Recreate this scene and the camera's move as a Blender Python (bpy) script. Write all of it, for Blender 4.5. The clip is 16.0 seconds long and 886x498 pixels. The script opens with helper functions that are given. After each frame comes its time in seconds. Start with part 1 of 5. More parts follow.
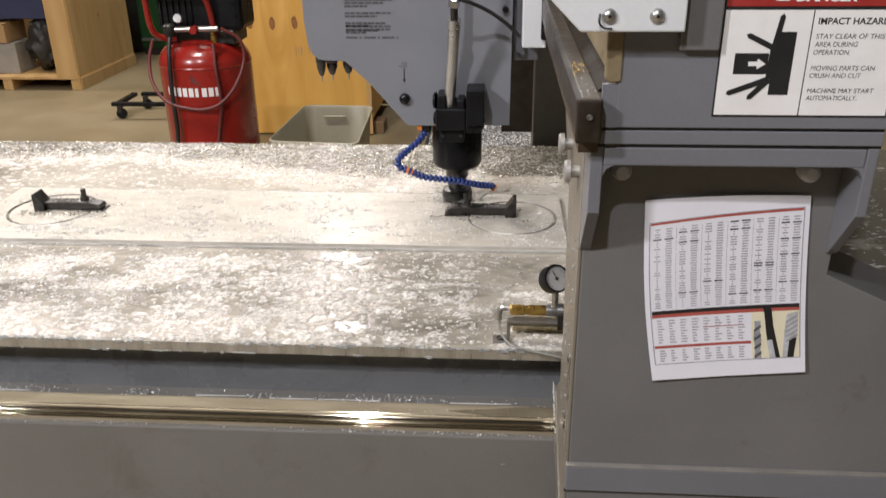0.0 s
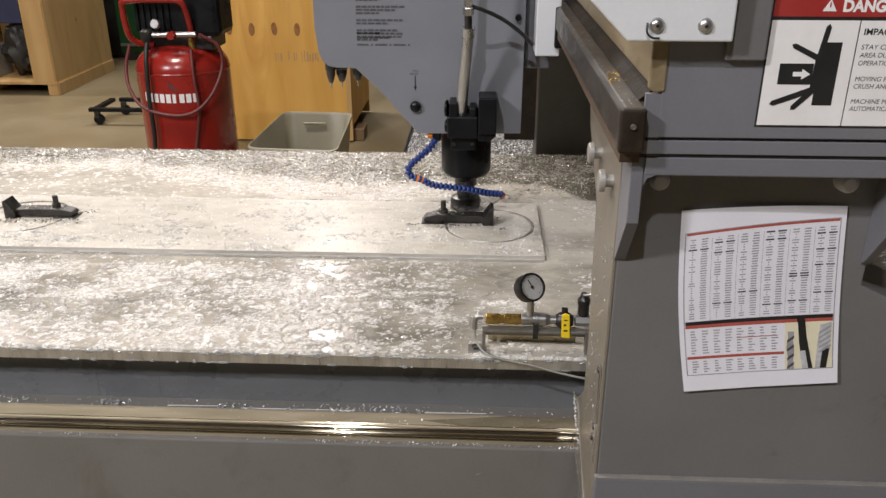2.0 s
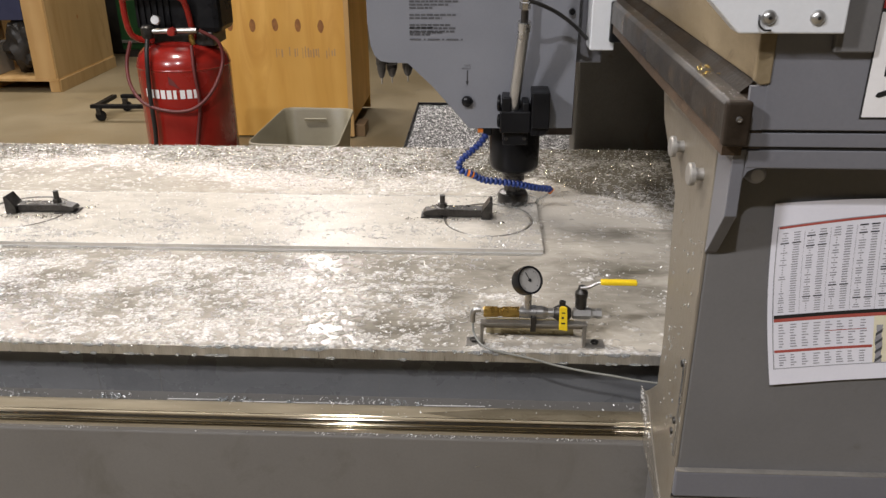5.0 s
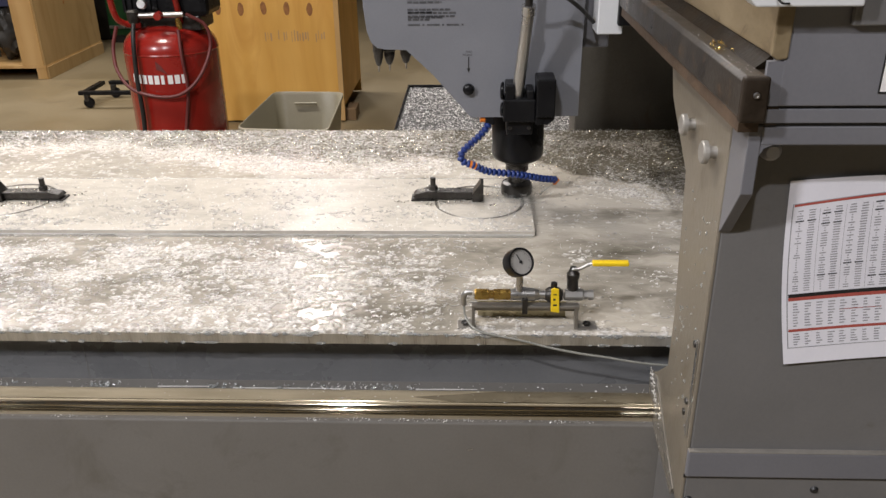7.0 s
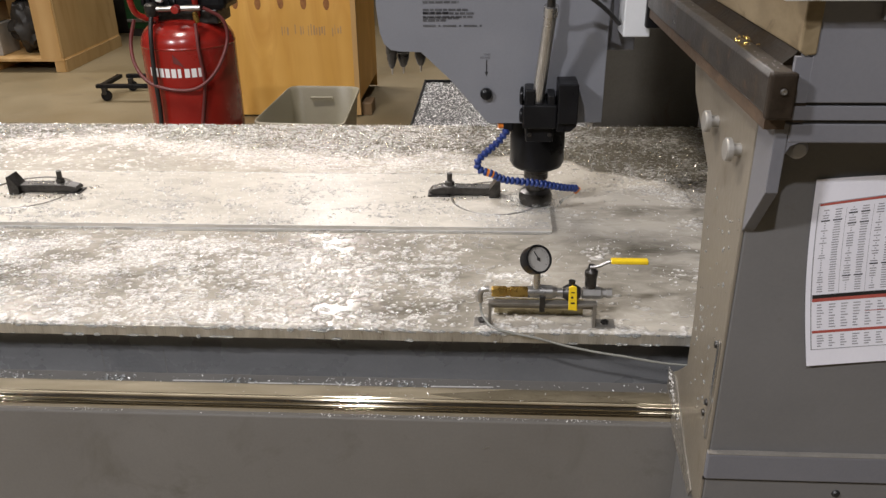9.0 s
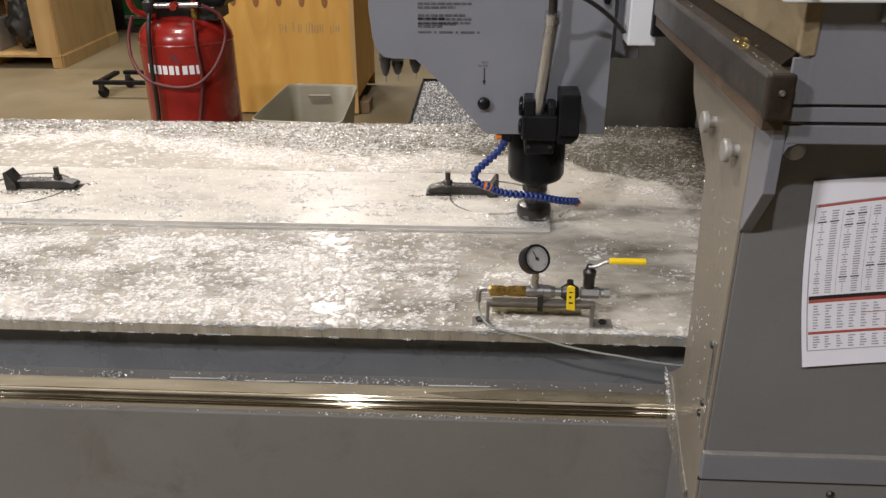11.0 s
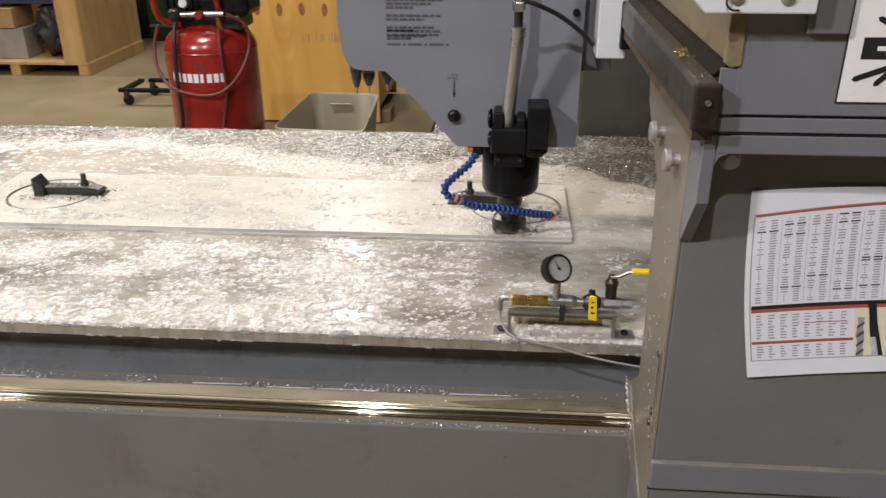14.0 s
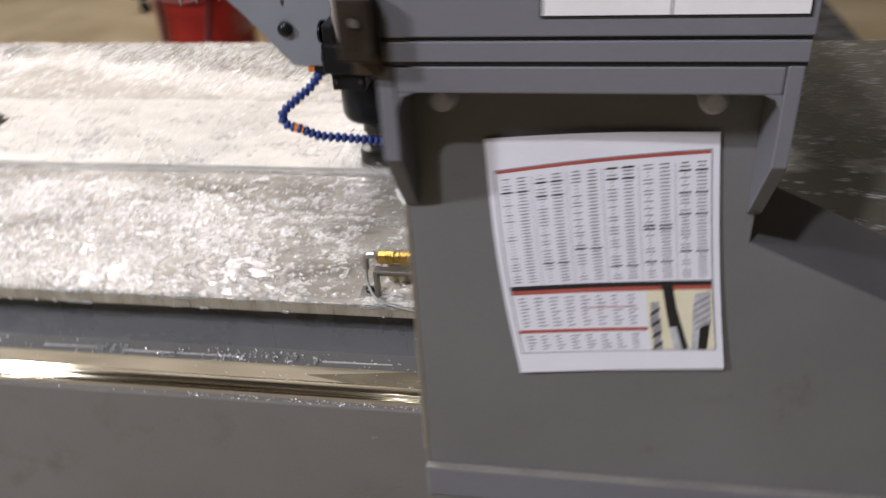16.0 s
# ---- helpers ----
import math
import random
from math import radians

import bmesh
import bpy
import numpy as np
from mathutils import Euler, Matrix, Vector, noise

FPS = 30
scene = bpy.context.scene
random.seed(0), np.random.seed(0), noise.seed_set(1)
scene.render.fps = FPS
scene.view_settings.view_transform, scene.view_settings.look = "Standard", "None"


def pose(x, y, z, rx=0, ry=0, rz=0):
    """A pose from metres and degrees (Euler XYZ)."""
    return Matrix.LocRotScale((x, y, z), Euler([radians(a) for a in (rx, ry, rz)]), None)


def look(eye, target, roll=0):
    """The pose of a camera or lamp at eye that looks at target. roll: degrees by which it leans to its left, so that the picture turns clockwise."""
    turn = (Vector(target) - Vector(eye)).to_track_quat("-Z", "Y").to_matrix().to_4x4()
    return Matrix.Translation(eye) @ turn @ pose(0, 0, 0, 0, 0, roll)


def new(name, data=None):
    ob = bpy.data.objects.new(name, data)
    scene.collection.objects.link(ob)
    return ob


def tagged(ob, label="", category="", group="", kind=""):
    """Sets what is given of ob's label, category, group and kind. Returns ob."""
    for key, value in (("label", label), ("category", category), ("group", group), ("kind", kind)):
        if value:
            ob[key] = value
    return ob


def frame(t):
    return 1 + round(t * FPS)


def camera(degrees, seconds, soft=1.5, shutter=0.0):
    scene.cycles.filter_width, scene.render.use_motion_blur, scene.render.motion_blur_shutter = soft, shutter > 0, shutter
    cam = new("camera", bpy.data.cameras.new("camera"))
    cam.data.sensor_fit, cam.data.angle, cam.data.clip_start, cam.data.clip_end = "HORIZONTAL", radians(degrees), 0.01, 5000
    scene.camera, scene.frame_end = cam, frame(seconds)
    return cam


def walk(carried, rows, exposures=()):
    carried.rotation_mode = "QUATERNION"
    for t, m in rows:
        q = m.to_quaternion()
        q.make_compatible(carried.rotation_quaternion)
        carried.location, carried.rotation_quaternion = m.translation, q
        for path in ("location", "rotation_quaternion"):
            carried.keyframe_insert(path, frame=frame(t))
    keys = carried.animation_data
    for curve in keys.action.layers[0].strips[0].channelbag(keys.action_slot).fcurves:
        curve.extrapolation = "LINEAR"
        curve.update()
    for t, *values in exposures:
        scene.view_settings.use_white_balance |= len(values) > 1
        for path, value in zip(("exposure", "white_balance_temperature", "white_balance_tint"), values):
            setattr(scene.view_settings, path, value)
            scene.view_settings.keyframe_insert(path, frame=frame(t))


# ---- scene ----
cam = camera(57.07, 16.0, soft=1.4, shutter=0.8)
# seconds, eye, yaw, pitch, roll
PATH = [
    (0, 0.3882, -1.3105, 1.6861, 4.159, -23.963, -0.676),
    (0.5, 0.3945, -1.3097, 1.6919, 4.143, -23.086, -0.970),
    (1, 0.3976, -1.3083, 1.6857, 4.256, -23.284, -0.735),
    (1.5, 0.3967, -1.3015, 1.6846, 3.490, -23.618, -0.410),
    (2, 0.4000, -1.3003, 1.6850, 2.765, -23.490, -0.056),
    (2.5, 0.4048, -1.3059, 1.6898, 2.640, -23.050, -0.404),
    (3, 0.4043, -1.3100, 1.6915, 2.628, -23.094, -0.391),
    (3.5, 0.4034, -1.3151, 1.6876, 3.244, -23.217, -0.074),
    (6, 0.4142, -1.3005, 1.6804, 2.544, -24.285, -0.578),
    (6.5, 0.4158, -1.2981, 1.6775, 2.389, -24.592, -0.700),
    (7, 0.4154, -1.2942, 1.6748, 2.514, -24.910, -0.841),
    (7.5, 0.4099, -1.2912, 1.6730, 2.720, -25.210, -0.810),
    (8, 0.4082, -1.2881, 1.6723, 2.795, -25.217, -0.839),
    (8.5, 0.4059, -1.2826, 1.6722, 3.215, -25.195, -0.796),
    (9, 0.4094, -1.2821, 1.6708, 3.599, -25.216, -0.786),
    (11.5, 0.4049, -1.2815, 1.6702, 3.271, -25.304, -0.213),
    (12, 0.4050, -1.2801, 1.6700, 3.482, -25.338, -0.321),
    (12.5, 0.4036, -1.2787, 1.6683, 3.865, -25.364, -0.372),
    (13, 0.4040, -1.2786, 1.6690, 4.274, -25.292, -0.516),
    (13.5, 0.4046, -1.2799, 1.6704, 4.276, -24.919, -0.502),
    (14, 0.3998, -1.2862, 1.6721, 4.769, -24.658, -0.348),
    (14.5, 0.3789, -1.2942, 1.6671, 6.557, -25.159, -0.352),
    (15, 0.3724, -1.2959, 1.6546, 3.483, -26.444, -0.153),
    (15.5, 0.5087, -1.1845, 1.6410, 1.571, -28.186, -3.664),
    (16, 0.7086, -0.9824, 1.6159, 10.771, -31.410, -3.540),
]


def eye_pose(x, y, z, yaw, pitch, roll):
    return pose(x, y, z, 0, 0, yaw) @ pose(0, 0, 0, 90 + pitch) @ pose(0, 0, 0, 0, 0, roll)


walk(cam, [(r[0], eye_pose(*r[1:])) for r in PATH], [(0.0, 0.01, 6500, 10), (0.4, -0.22, 6500, 10), (1.0, -0.22, 6500, 10), (1.6, -0.19, 6500, 10), (2.2, -0.11, 6500, 10), (3.5, -0.11, 6500, 10), (9.0, -0.14, 6500, 10), (13.0, -0.13, 6500, 10), (14.4, -0.07, 6500, 10), (15.0, -0.08, 6450, 10), (15.5, -0.10, 6350, 10), (16.0, -0.06, 6150, 12)])

# seconds, travel of the gantry along the table, travel of the head across it
TRAVEL = [
    (0, 0.0000, 0.0000),
    (0.5, 0.0182, 0.0000),
    (1, 0.0399, 0.0000),
    (1.5, 0.0619, 0.0000),
    (2, 0.0830, 0.0000),
    (2.5, 0.1049, 0.0000),
    (3, 0.1259, 0.0000),
    (3.5, 0.1474, 0.0000),
    (4, 0.1685, 0.0000),
    (4.5, 0.1900, 0.0000),
    (5, 0.2115, 0.0000),
    (5.3, 0.2245, -0.0030),
    (5.6, 0.2360, -0.0130),
    (6, 0.2415, -0.0303),
    (6.5, 0.2415, -0.0509),
    (7, 0.2415, -0.0699),
    (7.5, 0.2415, -0.0908),
    (8, 0.2415, -0.1101),
    (8.5, 0.2415, -0.1336),
    (9, 0.2415, -0.1555),
    (9.5, 0.2415, -0.1770),
    (10, 0.2415, -0.1980),
    (10.5, 0.2415, -0.2200),
    (11, 0.2390, -0.2420),
    (11.5, 0.2298, -0.2603),
    (12, 0.2154, -0.2736),
    (12.5, 0.1944, -0.2759),
    (13, 0.1738, -0.2700),
    (13.5, 0.1513, -0.2700),
    (14, 0.1292, -0.2700),
    (14.5, 0.1085, -0.2700),
    (15, 0.0870, -0.2700),
    (15.5, 0.0660, -0.2700),
    (16, 0.0365, -0.2700),
]

# ---- world and lamps ----
world = bpy.data.worlds.new("world")
scene.world = world
world.use_nodes = True
world.node_tree.nodes["Background"].inputs[0].default_value = (1.0, 0.9, 0.75, 1)
world.node_tree.nodes["Background"].inputs[1].default_value = 0.1


def lamp(x, y, z, target, size, size_y, watts, colour):
    data = bpy.data.lights.new("ceiling_lamp", "AREA")
    data.shape, data.size, data.size_y = "RECTANGLE", size, size_y
    data.energy, data.color = watts, colour
    ob = new("ceiling_lamp", data)
    ob.matrix_world = look((x, y, z), target)
    return ob


lamp(-4.3, -4.0, 5.1, (0.3, 0.2, 1.0), 0.5, 0.5, 325, (0.97, 0.96, 1.0))
lamp(-0.83, -4.0, 5.75, (0.2, 0.0, 0.9), 0.16, 0.16, 188, (0.97, 0.96, 1.0))
for x in (-6.2, -4.6, -3.0, -1.4, 0.2):
    lamp(x, 5.9, 5.5, (-0.1 + 0.25 * x, 0.6, 0.9), 0.36, 0.36, 104, (1.0, 0.95, 0.93))
lamp(-1.61, 8.0, 5.0, (-0.1, 0.6, 0.9), 0.42, 0.42, 60, (1.0, 0.95, 0.93))
lamp(-3.6, 4.2, 5.2, (-3.0, 4.2, 0.0), 1.0, 1.0, 39, (1.0, 0.79, 0.48))
lamp(-1.6, 1.0, 5.2, (-1.2, 1.0, 0.0), 0.8, 0.8, 150, (1.0, 0.93, 0.86))

# ---- materials ----


def nodes_of(name):
    m = bpy.data.materials.new(name)
    m.use_nodes = True
    nt = m.node_tree
    return m, nt, nt.nodes["Principled BSDF"]


def tex_noise(nt, vec, scale, detail=4.0, rough=0.55, distort=0.0):
    n = nt.nodes.new("ShaderNodeTexNoise")
    n.inputs["Scale"].default_value = scale
    n.inputs["Detail"].default_value = detail
    n.inputs["Roughness"].default_value = rough
    n.inputs["Distortion"].default_value = distort
    nt.links.new(vec, n.inputs["Vector"])
    return n.outputs["Fac"]


def ramp(nt, fac, lo, hi):
    r = nt.nodes.new("ShaderNodeMapRange")
    r.inputs["From Min"].default_value, r.inputs["From Max"].default_value = lo, hi
    nt.links.new(fac, r.inputs["Value"])
    return r.outputs["Result"]


def mix(nt, fac, a, b):
    n = nt.nodes.new("ShaderNodeMix")
    n.data_type = "RGBA"
    nt.links.new(fac, n.inputs["Factor"])
    for sock, v in ((n.inputs["A"], a), (n.inputs["B"], b)):
        if isinstance(v, tuple):
            sock.default_value = (*v, 1)
        else:
            nt.links.new(v, sock)
    return n.outputs["Result"]


def coords(nt, stretch=(1, 1, 1)):
    t = nt.nodes.new("ShaderNodeTexCoord")
    m = nt.nodes.new("ShaderNodeMapping")
    m.inputs["Scale"].default_value = stretch
    nt.links.new(t.outputs["Object"], m.inputs["Vector"])
    return m.outputs["Vector"]


def bump(nt, bsdf, height, strength, distance):
    b = nt.nodes.new("ShaderNodeBump")
    b.inputs["Strength"].default_value, b.inputs["Distance"].default_value = strength, distance
    nt.links.new(height, b.inputs["Height"])
    nt.links.new(b.outputs["Normal"], bsdf.inputs["Normal"])


def surface(name, a, b, rough=(0.4, 0.6), metal=0.0, big=6.0, fine=140.0, relief=0.15, stretch=(1, 1, 1), coat=0.0, stain=None, stain_lo=0.58, spec=0.5):
    """Two tones mixed at a large and a small scale, worn gloss, fine relief, and stains if given."""
    m, nt, bs = nodes_of(name)
    v = coords(nt, stretch)
    n1 = tex_noise(nt, v, big, 5, 0.6)
    n2 = tex_noise(nt, v, fine, 3, 0.6)
    add = nt.nodes.new("ShaderNodeMath")
    add.operation = "MULTIPLY_ADD"
    nt.links.new(n2, add.inputs[0])
    add.inputs[1].default_value = 0.35
    nt.links.new(n1, add.inputs[2])
    c = mix(nt, ramp(nt, add.outputs[0], 0.48, 0.9), a, b)
    if stain:
        c = mix(nt, ramp(nt, tex_noise(nt, v, big * 1.7, 6, 0.7, 0.6), stain_lo, stain_lo + 0.14), c, stain)
    nt.links.new(c, bs.inputs["Base Color"])
    r = nt.nodes.new("ShaderNodeMapRange")
    r.inputs["From Min"].default_value, r.inputs["From Max"].default_value = 0.3, 0.7
    r.inputs["To Min"].default_value, r.inputs["To Max"].default_value = rough
    nt.links.new(n1, r.inputs["Value"])
    nt.links.new(r.outputs["Result"], bs.inputs["Roughness"])
    bs.inputs["Metallic"].default_value = metal
    bs.inputs["Coat Weight"].default_value = coat
    bs.inputs["Specular IOR Level"].default_value = spec
    bump(nt, bs, n2, relief, 0.002)
    return m


M = {}
M["grey_paint"] = surface("grey_paint", (0.135, 0.132, 0.13), (0.165, 0.16, 0.157), (0.32, 0.5), 0, 4, 220, 0.08, stain=(0.105, 0.094, 0.078), stain_lo=0.60)
M["beam_paint"] = surface("beam_paint", (0.15, 0.15, 0.165), (0.18, 0.18, 0.195), (0.35, 0.5), 0, 3, 200, 0.06)
M["head_paint"] = surface("head_paint", (0.175, 0.18, 0.20), (0.205, 0.21, 0.23), (0.35, 0.5), 0, 3, 200, 0.06)
M["bed_paint"] = surface("bed_paint", (0.128, 0.130, 0.133), (0.165, 0.166, 0.168), (0.2, 0.4), 0, 7, 160, 0.15, coat=0.15)
M["base_paint"] = surface("base_paint", (0.145, 0.135, 0.122), (0.18, 0.17, 0.155), (0.3, 0.5), 0, 3, 160, 0.12, stain=(0.13, 0.12, 0.104), stain_lo=0.56)
M["dirty_plate"] = surface("dirty_plate", (0.155, 0.132, 0.10), (0.22, 0.193, 0.152), (0.3, 0.5), 0, 7, 130, 0.2, (1, 1, 0.45), stain=(0.15, 0.12, 0.08), stain_lo=0.57)
M["beige_grease"] = surface("beige_grease", (0.16, 0.118, 0.062), (0.25, 0.195, 0.118), (0.3, 0.5), 0, 9, 110, 0.2, (1, 0.35, 1.0), stain=(0.085, 0.056, 0.028), stain_lo=0.57)
# oil on the rail parts; also the brown that darkens the gap behind the head
M["brown_oil_and_gap"] = surface("brown_oil_and_gap", (0.016, 0.011, 0.007), (0.036, 0.026, 0.018), (0.4, 0.65), 0.0, 22, 160, 0.35, spec=0.2)
M["brown_sludge"] = surface("brown_sludge", (0.010, 0.007, 0.004), (0.026, 0.017, 0.009), (0.5, 0.75), 0, 16, 120, 0.6, spec=0.1)
# lighter grey for the painted highlight on the cover lip
M["lip_highlight"] = surface("lip_highlight", (0.17, 0.158, 0.14), (0.27, 0.25, 0.22), (0.35, 0.55), 0, 14, 160, 0.3)
M["oily_steel"] = surface("oily_steel", (0.022, 0.018, 0.014), (0.058, 0.050, 0.041), (0.25, 0.45), 0.2, 14, 160, 0.3, spec=0.4, stain=(0.10, 0.06, 0.03), stain_lo=0.55)
M["rust_edge"] = surface("rust_edge", (0.05, 0.032, 0.02), (0.11, 0.07, 0.042), (0.4, 0.7), 0.1, 16, 160, 0.4)
M["rail_steel"] = surface("rail_steel", (0.42, 0.355, 0.25), (0.53, 0.46, 0.34), (0.32, 0.48), 0.6, 6, 200, 0.05, (1, 8, 8))
# mottled brown for the dark reflection along the rail's right part
M["rail_reflection"] = surface("rail_reflection", (0.13, 0.108, 0.072), (0.21, 0.18, 0.125), (0.3, 0.5), 0.2, 14, 160, 0.2, (1, 3, 3), stain=(0.09, 0.07, 0.045), stain_lo=0.55)
M["rail_polish"] = surface("rail_polish", (0.46, 0.40, 0.29), (0.56, 0.50, 0.38), (0.05, 0.065), 1.0, 6, 200, 0.0, (1, 8, 8))
M["rail_groove"] = surface("rail_groove", (0.20, 0.165, 0.11), (0.30, 0.25, 0.17), (0.07, 0.09), 0.9, 6, 200, 0.0, (1, 8, 8))
M["table_edge"] = surface("table_edge", (0.32, 0.295, 0.25), (0.56, 0.53, 0.47), (0.25, 0.45), 0.6, 12, 120, 0.4, (3, 1, 0.4))
M["steel"] = surface("steel", (0.42, 0.41, 0.40), (0.54, 0.53, 0.51), (0.24, 0.38), 0.9, 9, 300, 0.05)
M["dark_steel"] = surface("dark_steel", (0.03, 0.028, 0.026), (0.08, 0.075, 0.07), (0.25, 0.45), 0.7, 40, 300, 0.25)
M["black_plastic"] = surface("black_plastic", (0.006, 0.006, 0.007), (0.012, 0.012, 0.013), (0.22, 0.40), 0, 12, 240, 0.05, spec=0.16)
M["cutter_steel"] = surface("cutter_steel", (0.05, 0.048, 0.045), (0.10, 0.095, 0.09), (0.25, 0.4), 0.8, 30, 300, 0.15)
M["white_paint"] = surface("white_paint", (0.62, 0.63, 0.64), (0.70, 0.71, 0.72), (0.3, 0.45), 0, 4, 200, 0.05)
M["blue_plastic"] = surface("blue_plastic", (0.012, 0.03, 0.15), (0.02, 0.05, 0.22), (0.22, 0.4), 0, 20, 200, 0.05)
M["orange_plastic"] = surface("orange_plastic", (0.75, 0.20, 0.02), (0.85, 0.27, 0.03), (0.3, 0.5), 0, 20, 200, 0.05)
M["brass"] = surface("brass", (0.50, 0.30, 0.07), (0.66, 0.44, 0.13), (0.2, 0.35), 1.0, 40, 300, 0.1)
M["yellow_vinyl"] = surface("yellow_vinyl", (0.80, 0.55, 0.015), (0.88, 0.63, 0.02), (0.35, 0.5), 0, 20, 200, 0.05)
M["bolt_paint"] = surface("bolt_paint", (0.42, 0.42, 0.44), (0.50, 0.50, 0.52), (0.3, 0.45), 0, 20, 100, 0.0)
M["dial_white"] = surface("dial_white", (0.30, 0.29, 0.27), (0.38, 0.365, 0.345), (0.4, 0.5), 0, 20, 100, 0.0)
M["plain_steel"] = surface("plain_steel", (0.30, 0.29, 0.27), (0.42, 0.40, 0.37), (0.32, 0.5), 0.5, 18, 240, 0.1)
# rust stains over paint darkened for the shade on the rear leg
M["shaded_rusty_paint"] = surface("shaded_rusty_paint", (0.075, 0.067, 0.054), (0.11, 0.10, 0.083), (0.4, 0.6), 0, 5, 160, 0.15, stain=(0.07, 0.045, 0.028), stain_lo=0.6)
M["wet_flap"] = surface("wet_flap", (0.15, 0.135, 0.11), (0.24, 0.22, 0.19), (0.15, 0.3), 0, 26, 90, 0.5, coat=0.2)
M["print_red"] = surface("print_red", (0.36, 0.07, 0.055), (0.44, 0.10, 0.08), (0.5, 0.6), 0, 30, 200, 0.0)
M["dull_steel"] = surface("dull_steel", (0.20, 0.19, 0.17), (0.32, 0.30, 0.27), (0.28, 0.48), 0.6, 18, 240, 0.15)
# golden tint of the reflection below the valve bracket
M["golden_reflection"] = surface("golden_reflection", (0.36, 0.30, 0.17), (0.47, 0.41, 0.26), (0.2, 0.4), 0.3, 20, 200, 0.2)
M["clear_hose"] = surface("clear_hose", (0.20, 0.20, 0.18), (0.27, 0.27, 0.245), (0.12, 0.25), 0, 20, 100, 0.05)
M["red_enamel"] = surface("red_enamel", (0.235, 0.012, 0.008), (0.29, 0.017, 0.011), (0.16, 0.32), 0, 4, 160, 0.06, coat=0.4, stain=(0.17, 0.035, 0.025), stain_lo=0.60)
M["rubber_hose"] = surface("rubber_hose", (0.10, 0.02, 0.02), (0.16, 0.035, 0.03), (0.4, 0.6), 0, 20, 200, 0.1)
M["black_cable"] = surface("black_cable", (0.012, 0.011, 0.010), (0.02, 0.02, 0.02), (0.4, 0.6), 0, 20, 200, 0.1)
M["decal_white"] = surface("decal_white", (0.78, 0.76, 0.74), (0.85, 0.83, 0.82), (0.35, 0.5), 0, 20, 100, 0.0)
M["decal_black"] = surface("decal_black", (0.012, 0.012, 0.013), (0.02, 0.02, 0.02), (0.4, 0.55), 0, 20, 100, 0.0)
M["decal_red"] = surface("decal_red", (0.30, 0.025, 0.02), (0.36, 0.035, 0.03), (0.4, 0.55), 0, 20, 100, 0.0)
M["print_dark"] = surface("print_dark", (0.05, 0.05, 0.055), (0.10, 0.10, 0.105), (0.5, 0.6), 0, 30, 200, 0.0)
M["wet_curl"] = surface("wet_curl", (0.74, 0.72, 0.69), (0.93, 0.91, 0.88), (0.10, 0.2), 0.4, 60, 300, 0.0)
M["paper"] = surface("paper", (0.72, 0.71, 0.76), (0.78, 0.77, 0.82), (0.55, 0.7), 0, 8, 260, 0.05)
M["print_grey"] = surface("print_grey", (0.24, 0.235, 0.25), (0.40, 0.39, 0.41), (0.6, 0.7), 0, 30, 200, 0.0)
M["print_cream"] = surface("print_cream", (0.72, 0.66, 0.46), (0.77, 0.72, 0.55), (0.6, 0.7), 0, 30, 200, 0.0)
M["print_silver"] = surface("print_silver", (0.35, 0.35, 0.36), (0.60, 0.60, 0.62), (0.6, 0.7), 0, 60, 300, 0.0)
M["bin_plastic"] = surface("bin_plastic", (0.25, 0.225, 0.16), (0.30, 0.275, 0.20), (0.4, 0.55), 0, 5, 160, 0.1)
M["cardboard"] = surface("cardboard", (0.36, 0.22, 0.10), (0.45, 0.29, 0.14), (0.7, 0.85), 0, 8, 120, 0.15)
M["grey_card"] = surface("grey_card", (0.26, 0.245, 0.22), (0.36, 0.34, 0.31), (0.6, 0.8), 0, 8, 120, 0.15)
M["blue_cloth"] = surface("blue_cloth", (0.02, 0.025, 0.07), (0.04, 0.045, 0.10), (0.6, 0.8), 0, 9, 120, 0.3)
M["plastic_film"] = surface("plastic_film", (0.45, 0.43, 0.40), (0.65, 0.63, 0.60), (0.15, 0.35), 0, 14, 60, 0.8)
M["dark_junk"] = surface("dark_junk", (0.012, 0.011, 0.010), (0.035, 0.031, 0.027), (0.4, 0.7), 0.1, 12, 90, 0.5)
M["green_paint"] = surface("green_paint", (0.006, 0.042, 0.010), (0.012, 0.065, 0.018), (0.35, 0.55), 0, 5, 120, 0.1)
M["wall_paint"] = surface("wall_paint", (0.13, 0.12, 0.10), (0.18, 0.165, 0.14), (0.6, 0.8), 0, 1.5, 40, 0.2)
M["concrete"] = surface("concrete", (0.19, 0.148, 0.083), (0.25, 0.202, 0.122), (0.35, 0.6), 0, 1.3, 60, 0.15, stain=(0.15, 0.12, 0.08), stain_lo=0.6)
M["chip_metal"] = surface("chip_metal", (0.66, 0.65, 0.63), (0.92, 0.91, 0.89), (0.2, 0.4), 0.25, 60, 300, 0.0)
M["swarf"] = surface("swarf", (0.36, 0.335, 0.27), (0.60, 0.57, 0.49), (0.16, 0.34), 0.8, 60, 300, 0.0)
M["gold_chip"] = surface("gold_chip", (0.70, 0.45, 0.10), (0.9, 0.65, 0.2), (0.15, 0.3), 1.0, 60, 300, 0.0)
M["plate_metal"] = surface("plate_metal", (0.48, 0.47, 0.44), (0.62, 0.61, 0.58), (0.22, 0.4), 0.8, 10, 200, 0.1)


